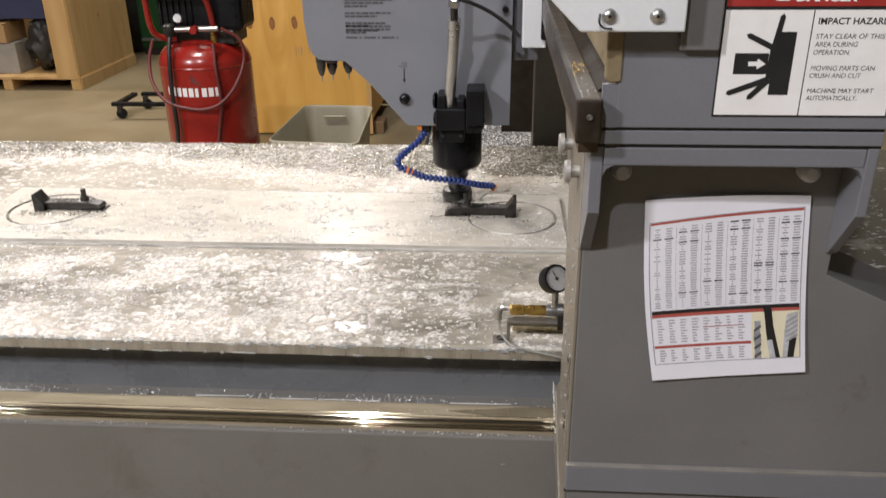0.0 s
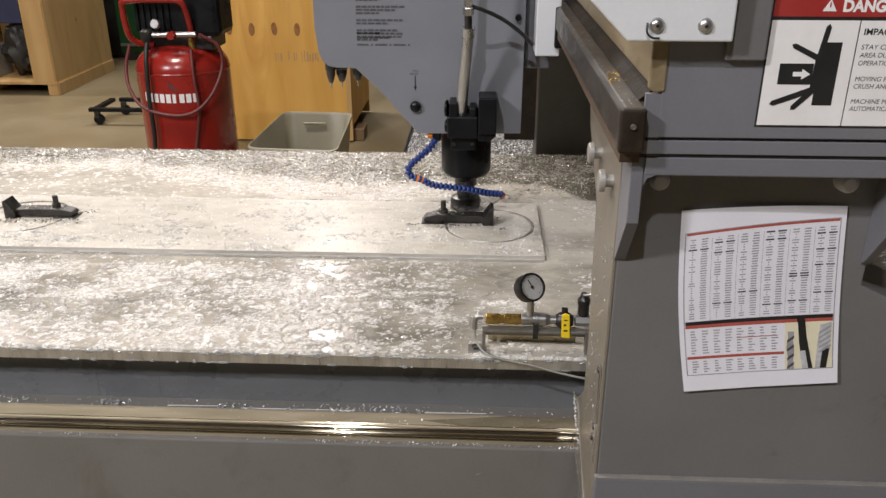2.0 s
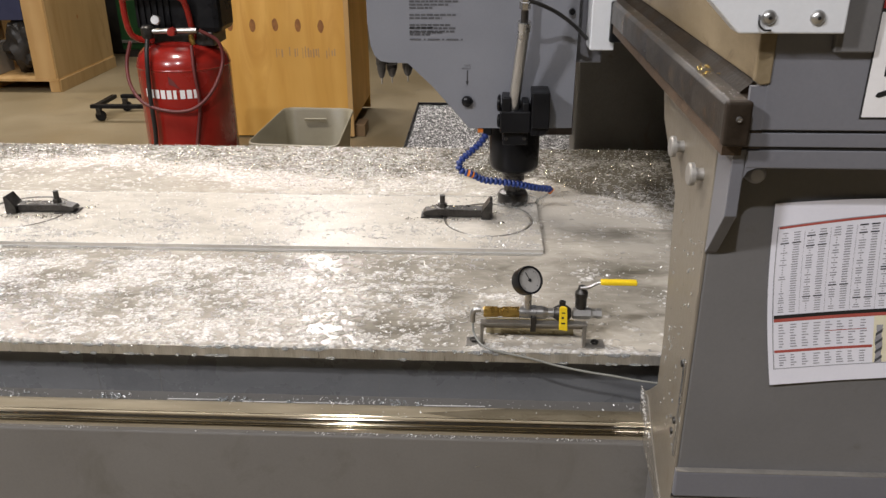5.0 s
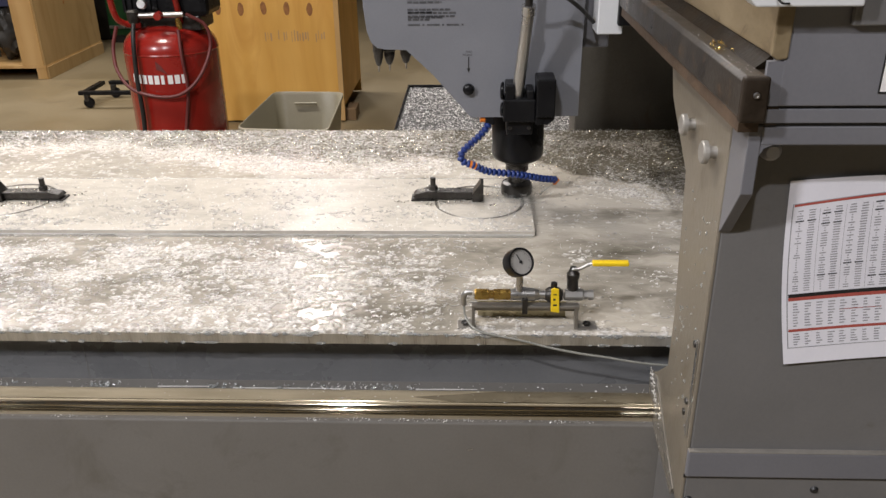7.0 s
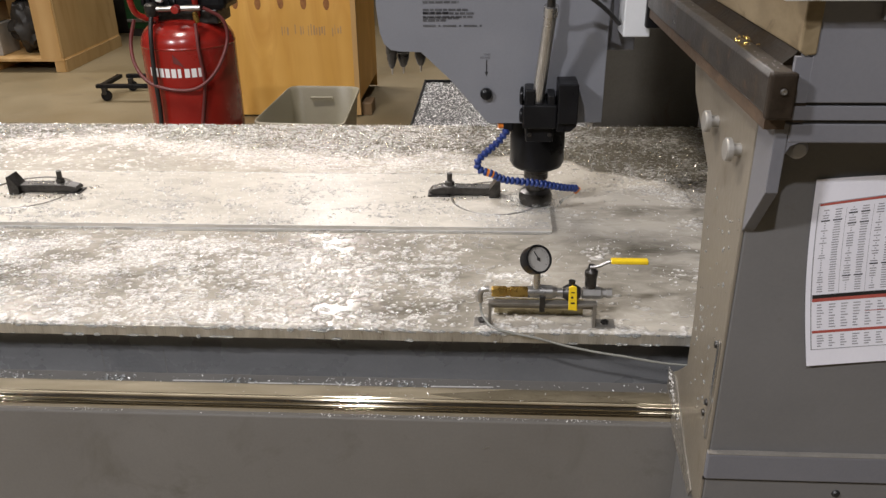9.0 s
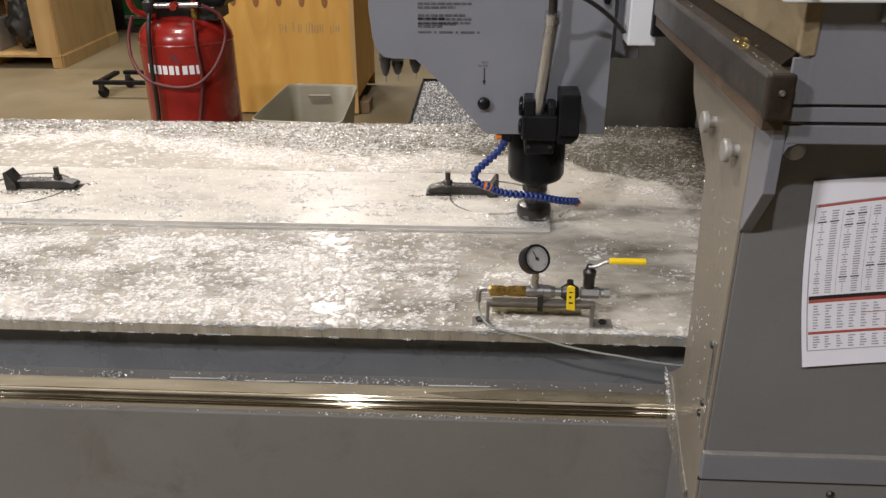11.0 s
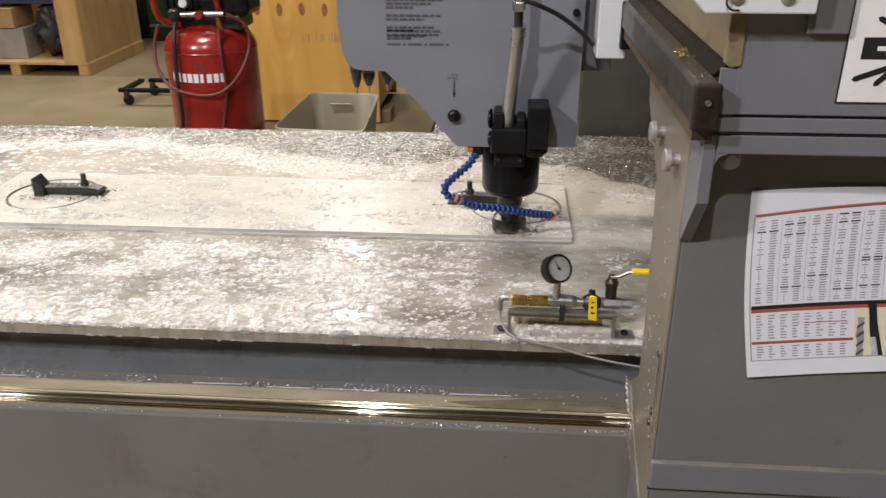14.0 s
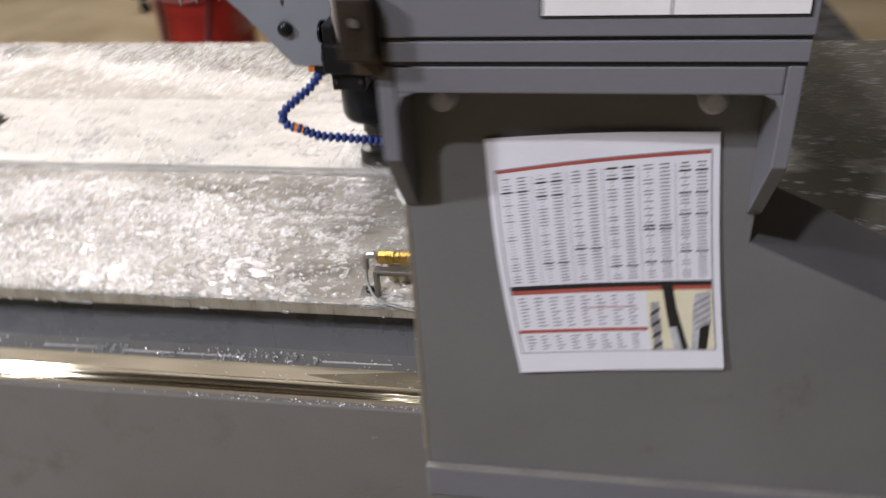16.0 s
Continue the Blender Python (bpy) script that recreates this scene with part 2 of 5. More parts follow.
def plywood(name, a, b, c):
    m, nt, bs = nodes_of(name)
    v = coords(nt, (1, 1, 0.22))
    n1 = tex_noise(nt, v, 4, 4, 0.55, 2.2)
    w = nt.nodes.new("ShaderNodeTexWave")
    w.wave_type, w.bands_direction = "BANDS", "X"
    w.inputs["Scale"].default_value, w.inputs["Distortion"].default_value = 1.6, 14.0
    w.inputs["Detail"].default_value, w.inputs["Detail Scale"].default_value = 3.0, 0.8
    nt.links.new(v, w.inputs["Vector"])
    fine = tex_noise(nt, coords(nt, (1, 1, 0.05)), 160, 3)
    soft = mix(nt, ramp(nt, w.outputs["Fac"], -0.1, 1.1), a, b)
    c2 = mix(nt, ramp(nt, n1, 0.48, 0.8), soft, c)
    c3 = mix(nt, ramp(nt, tex_noise(nt, coords(nt, (1, 1, 0.6)), 1.4, 3), 0.5, 0.75), c2, tuple(0.9 * k for k in a))
    nt.links.new(c3, bs.inputs["Base Color"])
    bs.inputs["Roughness"].default_value = 0.6
    bump(nt, bs, fine, 0.2, 0.002)
    return m


M["plywood"] = plywood("plywood", (0.62, 0.335, 0.065), (0.74, 0.43, 0.11), (0.50, 0.24, 0.04))
M["pine"] = plywood("pine", (0.50, 0.31, 0.12), (0.58, 0.38, 0.17), (0.42, 0.24, 0.08))
M["knot"] = surface("knot", (0.20, 0.075, 0.02), (0.34, 0.15, 0.04), (0.5, 0.7), 0, 30, 160, 0.2)


def liquid(name, milk=None, froth_share=None, gloss=0.075):
    """Milky coolant over a metal table: cream film, clearer dark patches, clusters of wet curled chips and bubbles."""
    m, nt, bs = nodes_of(name)
    vs = coords(nt, (0.5, 1, 1))

    def field(attribute, fixed):
        if fixed is None:
            n = nt.nodes.new("ShaderNodeAttribute")
            n.attribute_name = attribute
            return n.outputs["Fac"]
        n = nt.nodes.new("ShaderNodeValue")
        n.outputs[0].default_value = fixed
        return n.outputs[0]

    def calc(op, p, q, r=None):
        n = nt.nodes.new("ShaderNodeMath")
        n.operation = op
        for i, v in enumerate((p, q, r)):
            if v is None:
                continue
            if isinstance(v, float):
                n.inputs[i].default_value = v
            else:
                nt.links.new(v, n.inputs[i])
        return n.outputs[0]
    stir = tex_noise(nt, vs, 26, 6, 0.62, 1.2)
    patch = tex_noise(nt, vs, 5, 4, 0.6, 0.8)
    total = calc("MULTIPLY_ADD", stir, 0.7, calc("MULTIPLY_ADD", patch, 0.5, field("milk", milk)))
    f = ramp(nt, total, 0.72, 1.32)
    c = mix(nt, f, (0.135, 0.122, 0.095), (0.52, 0.48, 0.415))
    # pale wet froth on the lumps, with fine grain
    grain = tex_noise(nt, vs, 210, 3, 0.6, 0.5)
    pale = calc("MULTIPLY", field("froth", froth_share), ramp(nt, grain, 0.36, 0.58))
    c = mix(nt, pale, c, (0.80, 0.775, 0.745))
    nt.links.new(c, bs.inputs["Base Color"])
    bs.inputs["Roughness"].default_value = gloss
    bs.inputs["IOR"].default_value = 1.45
    swell = tex_noise(nt, coords(nt, (0.6, 1, 1)), 60, 2, 0.5, 0.6)
    bump(nt, bs, calc("MULTIPLY_ADD", grain, 0.12, calc("MULTIPLY_ADD", pale, 0.4, calc("MULTIPLY", swell, 0.12))), 1.0, 0.0034)
    return m


M["liquid"] = liquid("milky_coolant")
M["workpiece_top"] = liquid("coolant_coated_plate", 0.64, 0.0, 0.30)


def water():
    m, nt, bs = nodes_of("clear_water")
    bs.inputs["Base Color"].default_value = (0.85, 0.87, 0.86, 1)
    bs.inputs["Roughness"].default_value = 0.08
    bs.inputs["Transmission Weight"].default_value = 0.75
    bs.inputs["IOR"].default_value = 1.33
    return m


M["water"] = water()


# ---- shape helpers ----


def part(name, bm, material, parent=None, label="", smooth=False):
    me = bpy.data.meshes.new(name)
    bm.to_mesh(me)
    bm.free()
    me.materials.append(M[material])
    if smooth:
        me.shade_smooth()
        me.set_sharp_from_angle(angle=radians(40))
    ob = new(name, me)
    ob.parent = parent
    if label:
        ob["label"] = label
    return ob


def thing(name, label, category, at=(0, 0, 0), group="", kind=""):
    ob = new(name)
    ob.empty_display_size = 0.1
    ob.location = at
    return tagged(ob, label, category, group, kind)


def box(lo, hi, bevel=0.0, bm=None, turn=None):
    bm = bm or bmesh.new()
    vs = bmesh.ops.create_cube(bm, size=1)["verts"]
    for v in vs:
        v.co = Vector([lo[i] + (v.co[i] + 0.5) * (hi[i] - lo[i]) for i in range(3)])
    if bevel:
        es = {e for v in vs for e in v.link_edges}
        vs = bmesh.ops.bevel(bm, geom=list(es), offset=bevel, segments=2, affect="EDGES", profile=0.5)["verts"]
    if turn is not None:
        bmesh.ops.transform(bm, matrix=turn, verts=list(vs))
    return bm


def prism(poly, axis, lo, hi, bevel=0.0, bm=None):
    """A polygon in the plane across an axis, pulled along it. Points are the two other coordinates in xyz order."""
    bm = bm or bmesh.new()
    k = "xyz".index(axis)

    def at(p, d):
        q = list(p)
        q.insert(k, d)
        return bm.verts.new(q)
    a = [at(p, lo) for p in poly]
    b = [at(p, hi) for p in poly]
    faces = [bm.faces.new(a), bm.faces.new(b[::-1])]
    n = len(poly)
    faces += [bm.faces.new((a[i], b[i], b[(i + 1) % n], a[(i + 1) % n])) for i in range(n)]
    bmesh.ops.recalc_face_normals(bm, faces=faces)
    if bevel:
        es = list({e for f in faces for e in f.edges})
        bmesh.ops.bevel(bm, geom=es, offset=bevel, segments=2, affect="EDGES", profile=0.5)
    return bm


def lathe(profile, origin=(0, 0, 0), axis=(0, 0, 1), seg=32, bm=None):
    """Profile of (radius, height) turned round an axis."""
    bm = bm or bmesh.new()
    turn = Matrix.Translation(origin) @ Vector(axis).to_track_quat("Z", "Y").to_matrix().to_4x4()
    rings = []
    for r, z in profile:
        if r < 1e-6:
            rings.append([bm.verts.new(turn @ Vector((0, 0, z)))])
        else:
            rings.append([bm.verts.new(turn @ Vector((r * math.cos(2 * math.pi * i / seg), r * math.sin(2 * math.pi * i / seg), z))) for i in range(seg)])
    fs = []
    for a, b in zip(rings, rings[1:]):
        for i in range(seg):
            j = (i + 1) % seg
            if len(a) == 1 and len(b) == 1:
                continue
            if len(a) == 1:
                fs.append(bm.faces.new((a[0], b[i], b[j])))
            elif len(b) == 1:
                fs.append(bm.faces.new((a[i], b[0], a[j])))
            else:
                fs.append(bm.faces.new((a[i], b[i], b[j], a[j])))
    bmesh.ops.recalc_face_normals(bm, faces=fs)
    return bm


def rod(a, b, r, r2=None, seg=20, bm=None):
    a, b = Vector(a), Vector(b)
    d = (b - a).length
    r2 = r if r2 is None else r2
    return lathe([(0, 0), (r, 0), (r2, d), (0, d)], a, b - a, seg, bm)


def spline(points, n=10):
    """Points on a smooth curve through the given ones."""
    p = [Vector(q) for q in points]
    p = [p[0] * 2 - p[1]] + p + [p[-1] * 2 - p[-2]]
    out = []
    for i in range(1, len(p) - 2):
        for k in range(n):
            t = k / n
            out.append(0.5 * ((2 * p[i]) + (p[i + 1] - p[i - 1]) * t + (2 * p[i - 1] - 5 * p[i] + 4 * p[i + 1] - p[i + 2]) * t * t
                              + (3 * p[i] - p[i - 1] - 3 * p[i + 1] + p[i + 2]) * t ** 3))
    return out + [p[-2]]


def tube(points, r, n=8, seg=10, bm=None):
    bm = bm or bmesh.new()
    c = spline(points, n)
    rings = []
    for i, q in enumerate(c):
        d = (c[min(i + 1, len(c) - 1)] - c[max(i - 1, 0)]).normalized()
        u = d.cross(Vector((0.31, 0.2, 0.93))).normalized()
        w = d.cross(u)
        rr = r(i / (len(c) - 1)) if callable(r) else r
        rings.append([bm.verts.new(q + (u * math.cos(2 * math.pi * k / seg) + w * math.sin(2 * math.pi * k / seg)) * rr) for k in range(seg)])
    fs = []
    for a, b in zip(rings, rings[1:]):
        fs += [bm.faces.new((a[k], a[(k + 1) % seg], b[(k + 1) % seg], b[k])) for k in range(seg)]
    fs += [bm.faces.new(rings[0][::-1]), bm.faces.new(rings[-1])]
    bmesh.ops.recalc_face_normals(bm, faces=fs)
    return bm


def letters(name, text, height, place, material, parent, slant=0.0, width=None, depth=0.00005, bold=0.0):
    """Words standing upright in the plane y = constant, facing -y; place is the lower left corner."""
    cu = bpy.data.curves.new(name, "FONT")
    cu.body, cu.size, cu.shear, cu.extrude, cu.offset = text, height / 0.72, slant, depth, bold * height
    ob = bpy.data.objects.new(name, cu)
    scene.collection.objects.link(ob)
    me = bpy.data.meshes.new_from_object(ob.evaluated_get(bpy.context.evaluated_depsgraph_get()))
    bpy.data.objects.remove(ob)
    bpy.data.curves.remove(cu)
    xs = [v.co.x for v in me.vertices]
    k = width / (max(xs) - min(xs)) if width else 1.0
    for v in me.vertices:
        v.co = (place[0] + (v.co.x - min(xs)) * k, place[1] - v.co.z, place[2] + v.co.y)
    me.materials.clear()
    me.materials.append(M[material])
    o = new(name, me)
    o.parent = parent
    return o


def value_noise(x, y, seed):
    """Smooth random field over arrays, -1 to 1."""
    rs = np.random.RandomState(seed)
    grid = rs.rand(256, 256) * 2 - 1
    xi, yi = np.floor(x).astype(int), np.floor(y).astype(int)
    u, v = x - xi, y - yi
    u, v = u * u * (3 - 2 * u), v * v * (3 - 2 * v)

    def g(a, b):
        return grid[a % 256, b % 256]
    return (g(xi, yi) * (1 - u) + g(xi + 1, yi) * u) * (1 - v) + (g(xi, yi + 1) * (1 - u) + g(xi + 1, yi + 1) * u) * v

# ---- room ----


def slab(name, lo, hi, material):
    return tagged(part(name, box(lo, hi), material), kind="structure")


slab("floor", (-9, -7, -0.1), (8, 12, 0), "concrete")
slab("wall_north", (-9, 12, 0), (8, 12.2, 6), "wall_paint")
slab("wall_south", (-9, -7.2, 0), (8, -7, 6), "wall_paint")
slab("wall_west", (-9.2, -7.2, 0), (-9, 12.2, 6), "wall_paint")
slab("wall_east", (8, -7.2, 0), (8.2, 12.2, 6), "wall_paint")
slab("ceiling", (-9.2, -7.2, 6), (8.2, 12.2, 6.2), "wall_paint")

# ---- machine bed and table ----


def machine_bed():
    t = thing("machine_bed", "grey painted steel machine bed with guide rail on the floor", "machine bed")
    part("base", box((-2.7, -0.075, 0), (2.3, 1.25, 0.757), 0.004), "base_paint", t)
    part("bed_wall", box((-2.7, 0.056, 0.757), (2.3, 1.2, 0.877), 0.0), "bed_paint", t, "wet blue-grey painted bed wall")
    rail = part("guide_rail", prism([(-0.064, 0.757), (-0.064, 0.764), (-0.058, 0.769), (-0.058, 0.776), (-0.0645, 0.779), (-0.066, 0.7805), (-0.066, 0.7922), (-0.0655, 0.793), (-0.026, 0.793), (-0.024, 0.790), (-0.024, 0.757)], "x", -2.7, 2.3), "rail_steel", t, "worn golden steel guide rail")
    part("groove", rod((-2.7, -0.0625, 0.7725), (2.3, -0.0625, 0.7725), 0.0042, seg=12), "rail_groove", rail, smooth=True)
    part("groove", rod((-2.7, -0.0628, 0.7665), (2.3, -0.0628, 0.7665), 0.0018, seg=8), "rail_groove", rail, smooth=True)
    for y, z, r in ((-0.0660, 0.7808, 0.0020), (-0.0668, 0.7725, 0.0011), (-0.0652, 0.7665, 0.0009)):
        part("polished_edge", rod((-2.7, y, z), (2.3, y, z), r, seg=16), "rail_polish", rail, smooth=True)
    part("bevel_strip", prism([(-0.0674, 0.7880), (-0.0618, 0.7938), (-0.0608, 0.7930), (-0.0664, 0.7872)], "x", -2.7, 2.3), "rail_polish", rail)
    part("bevel_strip", prism([(-0.0690, 0.7775), (-0.0650, 0.7815), (-0.0642, 0.7807), (-0.0682, 0.7767)], "x", -2.7, 2.3), "rail_polish", rail)
    # thin brown sheet paints the dark reflection on the rail top
    part("rail_reflection", prism([(0.30, -0.047), (0.37, -0.0605), (2.3, -0.0605), (2.3, -0.027), (0.46, -0.027), (0.38, -0.038)], "z", 0.7931, 0.7936), "rail_reflection", rail, "dark reflection painted brown on the rail")
    part("wear_strip", box((-2.7, -0.0670, 0.7822), (2.3, -0.0655, 0.7872)), "oily_steel", rail)
    # faint drips down the bed wall, made as thin flush strips
    wall_drips = (-0.86, -0.359, -0.232, 0.21, 0.44)
    for k, x in enumerate(wall_drips):
        part("drip_streak", box((x, 0.0557, 0.757), (x + 0.0009, 0.0562, 0.825 + 0.006 * (k % 3))), "base_paint", t)
    rs = random.Random(9)
    bm = bmesh.new()
    for x, spread, n in ((-0.52, 0.03, 26), (-0.47, 0.012, 10), (-0.323, 0.03, 60), (-0.098, 0.03, 50), (-0.05, 0.015, 18), (0.03, 0.02, 26), (0.25, 0.05, 30), (-0.75, 0.05, 40), (-1.0, 0.05, 40), (0.12, 0.01, 6)):
        for i in range(n):
            r = rs.uniform(0.0008, 0.0027)
            bmesh.ops.create_icosphere(bm, subdivisions=1, radius=r, matrix=Matrix.Translation((x + rs.gauss(0, spread * 0.6), rs.uniform(0.008, 0.04), 0.757 + r * rs.uniform(0.4, 1.6))) @ Matrix.Diagonal((rs.uniform(0.8, 1.8), 1, 0.9, 1)))
    tagged(part("froth", bm, "water", t, "clear froth washed against the bed wall", True), kind="stuff")
    # pale rods stand in for thin wet highlights along the trough
    for a, b, z in ((-0.21, -0.11, 0.762), (-0.06, 0.16, 0.760), (-0.66, -0.56, 0.761), (0.3, 0.42, 0.761)):
        part("trough_glint", rod((a, 0.028, z - 0.003), (b, 0.030, z - 0.003), 0.0016, 0.0010, 8), "wet_curl", t, smooth=True)
    part("scratch", prism([(0.402, 0.694), (0.412, 0.697), (0.4125, 0.6985), (0.402, 0.696)], "y", -0.0757, -0.0745), "steel", t)
    return t


machine_bed()


def work_table():
    t = thing("work_table", "thick steel machining table flooded with coolant", "work table")
    part("tabletop", box((-2.6, 0.0, 0.877), (2.1, 1.293, 0.9), 0.0015), "table_edge", t)
    rs = random.Random(4)
    # run-off beads clinging to the front edge
    bm = bmesh.new()
    for i in range(420):
        x = rs.uniform(-1.6, 1.6)
        r = rs.uniform(0.0015, 0.0045)
        bmesh.ops.create_icosphere(bm, subdivisions=1, radius=r, matrix=Matrix.Translation((x, -0.0008, rs.choice((0.898, 0.9, 0.899, 0.896, 0.879)))) @ Matrix.Diagonal((rs.uniform(1, 3.5), 0.7, rs.uniform(0.6, 1.2), 1)))
    tagged(part("drip", bm, "water", t, "beads of coolant on the edge", True), kind="stuff")
    return t


work_table()

PLATE_X0, PLATE_X1, PLATE_Y0, PLATE_Y1 = -0.965, 0.553, 0.44, 0.795


def film_shore(x):
    """Depth at which the milk gives way to clear liquid, along the table."""
    return np.interp(x, [-1.7, -1.2, -0.8, -0.5, -0.11, 0.03, 0.35, 0.57, 0.73, 0.85, 1.2], [0.98, 1.13, 1.2, 1.11, 1.0, 0.98, 1.0, 1.0, 0.86, 0.76, 0.6])


def blobs(u, v, share, seed, rim=0.6):
    """Flat-topped lumps, one to a cell of a jittered grid; share is the part of the cells that hold one."""
    rs = np.random.RandomState(seed)
    jx, jy, keep, size = rs.rand(128, 128), rs.rand(128, 128), rs.rand(128, 128), rs.rand(128, 128)
    iu, iv = np.floor(u).astype(int), np.floor(v).astype(int)
    best = np.zeros_like(u)
    for du in (-1, 0, 1):
        for dv in (-1, 0, 1):
            a, b = (iu + du) % 128, (iv + dv) % 128
            d = np.hypot(u - (iu + du) - jx[a, b], v - (iv + dv) - jy[a, b])
            s = np.clip(1 - d / (0.42 + 0.55 * size[a, b] ** 2), 0, 1) * (keep[a, b] < share)
            edge = np.clip(s / 0.38, 0, 1)
            edge = edge * edge * (3 - 2 * edge)
            best = np.maximum(best, edge * (1 - rim * np.clip((s - 0.38) / 0.4, 0, 1)))
    return best


def coolant():
    """Flooded film: lumps of wet swarf and froth at the front, smooth milk round the plate, clearer liquid at the back
    and far end, the far end also darkened for the gantry beam's shadow.
    """
    y0, y1, step = 0.001, 1.291, 0.0026
    xs = np.concatenate([np.arange(-2.59, -1.15, 0.012), np.arange(-1.15, 1.1, step), np.arange(1.1, 2.095, 0.012)])
    ys = np.concatenate([np.arange(y0, 0.44, 0.0022), np.arange(0.44, y1, 0.0034)])
    nx, ny = len(xs), len(ys)
    gx, gy = np.meshgrid(xs, ys)
    front = np.clip((0.45 - gy) / 0.07, 0, 1)
    shore = film_shore(gx) + 0.03 * value_noise(gx * 7, gy * 7, 5) + 0.025 * value_noise(gx * 30, gy * 30, 8)
    back = np.clip((gy - shore + 0.03) / 0.07, 0, 1)
    foam = np.clip(1 - np.abs(gy - shore + 0.07) / 0.09, 0, 1)
    right = np.clip((gx + 0.12 * value_noise(gx * 6, gy * 6, 6) - 0.60) / 0.3, 0, 1)
    warp = value_noise(gx * 16, gy * 20, 1)
    fret = value_noise(gx * 95, gy * 120, 9)
    a = value_noise(gx * 34 + 1.6 * warp, gy * 58 + 1.2 * warp, 2)
    b = value_noise(gx * 85 + warp, gy * 125, 3)
    c = value_noise(gx * 9, gy * 14, 4)
    e = value_noise(gx * 4.5 + 0.6 * warp, gy * 9, 7)
    calm = np.clip((0.40 - gy + 0.03 * c) / 0.07, 0, 1)
    knot = value_noise(gx * 40 + warp, gy * 62, 10)
    share = calm * np.clip(0.50 + 0.45 * c + 0.75 * knot - 0.4 * np.clip((gx - 0.3) / 0.25, 0, 1), 0.03, 1.0)
    share = np.maximum(share, right * np.clip(0.18 + 0.9 * c + 0.5 * knot, 0.0, 0.8) * np.clip((gx - 0.62 - 0.25 * (gy < 0.4)) / 0.1, 0.25, 1))
    share = np.maximum(share, 0.10 + 0.5 * foam)
    share = np.maximum(share, 0.45 * back) * np.clip((1.06 - gx) / 0.12, 0.12, 1)
    share = share * np.where(gx > 0.35, np.clip(0.35 + 1.7 * c, 0.04, 1), 1)
    big = blobs(gx / 0.021 + 0.45 * warp + 0.22 * fret, gy / 0.0125 + 0.5 * warp + 0.3 * fret, 0.42 * share, 31, 0.6)
    small = blobs(gx / 0.0095 + 0.3 * warp + 0.2 * b, gy / 0.0068 + 0.3 * warp + 0.2 * fret, 0.95 * share, 32, 0.5)
    lump = np.maximum(big, 0.8 * small)
    z = 0.9034 + 0.0003 * c + 0.0002 * a + 0.0022 * big + 0.0017 * small + 0.0009 * fret * lump
    z[0, :] = 0.8996
    z[-1, :] = 0.8996
    milk = 0.42 + 0.21 * np.clip((gy - 0.40) / 0.10, 0, 1) + front * 0.16 * c + 0.06 * lump
    milk = milk + foam * (0.12 + 0.2 * a) - 0.05 * front
    # the drop past x = 0.98 colours in the gantry beam's shadow
    milk = milk - 0.42 * back - right * (0.30 * np.clip(e * 2.4 - 0.1, -0.8, 1)) - 0.4 * np.clip((gx - 0.25) / 0.2, 0, 1) * back - 0.9 * np.clip((gx - 0.98) / 0.2, 0, 1)
    milk = milk - 0.25 * np.clip((-1.0 - gx + 0.3 * (gy - 0.6)) / 0.25, 0, 1)
    # clear dark wash that the cutter drives towards the gantry
    wash = np.exp(-(((gx - 0.70) / 0.11) ** 2 + ((gy - 0.58 - 0.25 * (gx - 0.7)) / 0.09) ** 2))
    milk = milk - 0.42 * wash * (0.6 + 0.6 * e) + 0.14 * np.clip((gx - 0.35) / 0.2, 0, 1) * (1 - back)
    froth = np.clip((1.35 * lump - 0.1) * (1.0 - 0.5 * back), 0, 1)
    verts = np.stack([gx.ravel(), gy.ravel(), z.ravel()], 1)
    i = (np.arange(ny - 1)[:, None] * nx + np.arange(nx - 1)[None, :]).ravel()
    faces = np.stack([i, i + 1, i + nx + 1, i + nx], 1)
    me = bpy.data.meshes.new("coolant")
    me.from_pydata(verts.tolist(), [], faces.tolist())
    for key, grid in (("milk", milk), ("froth", froth)):
        at = me.attributes.new(key, "FLOAT", "POINT")
        at.data.foreach_set("value", grid.ravel().astype(np.float32))
    me.materials.append(M["liquid"])
    me.shade_smooth()
    return tagged(new("coolant", me), "milky frothy coolant film flooding the steel table", "coolant", kind="stuff")


coolant()


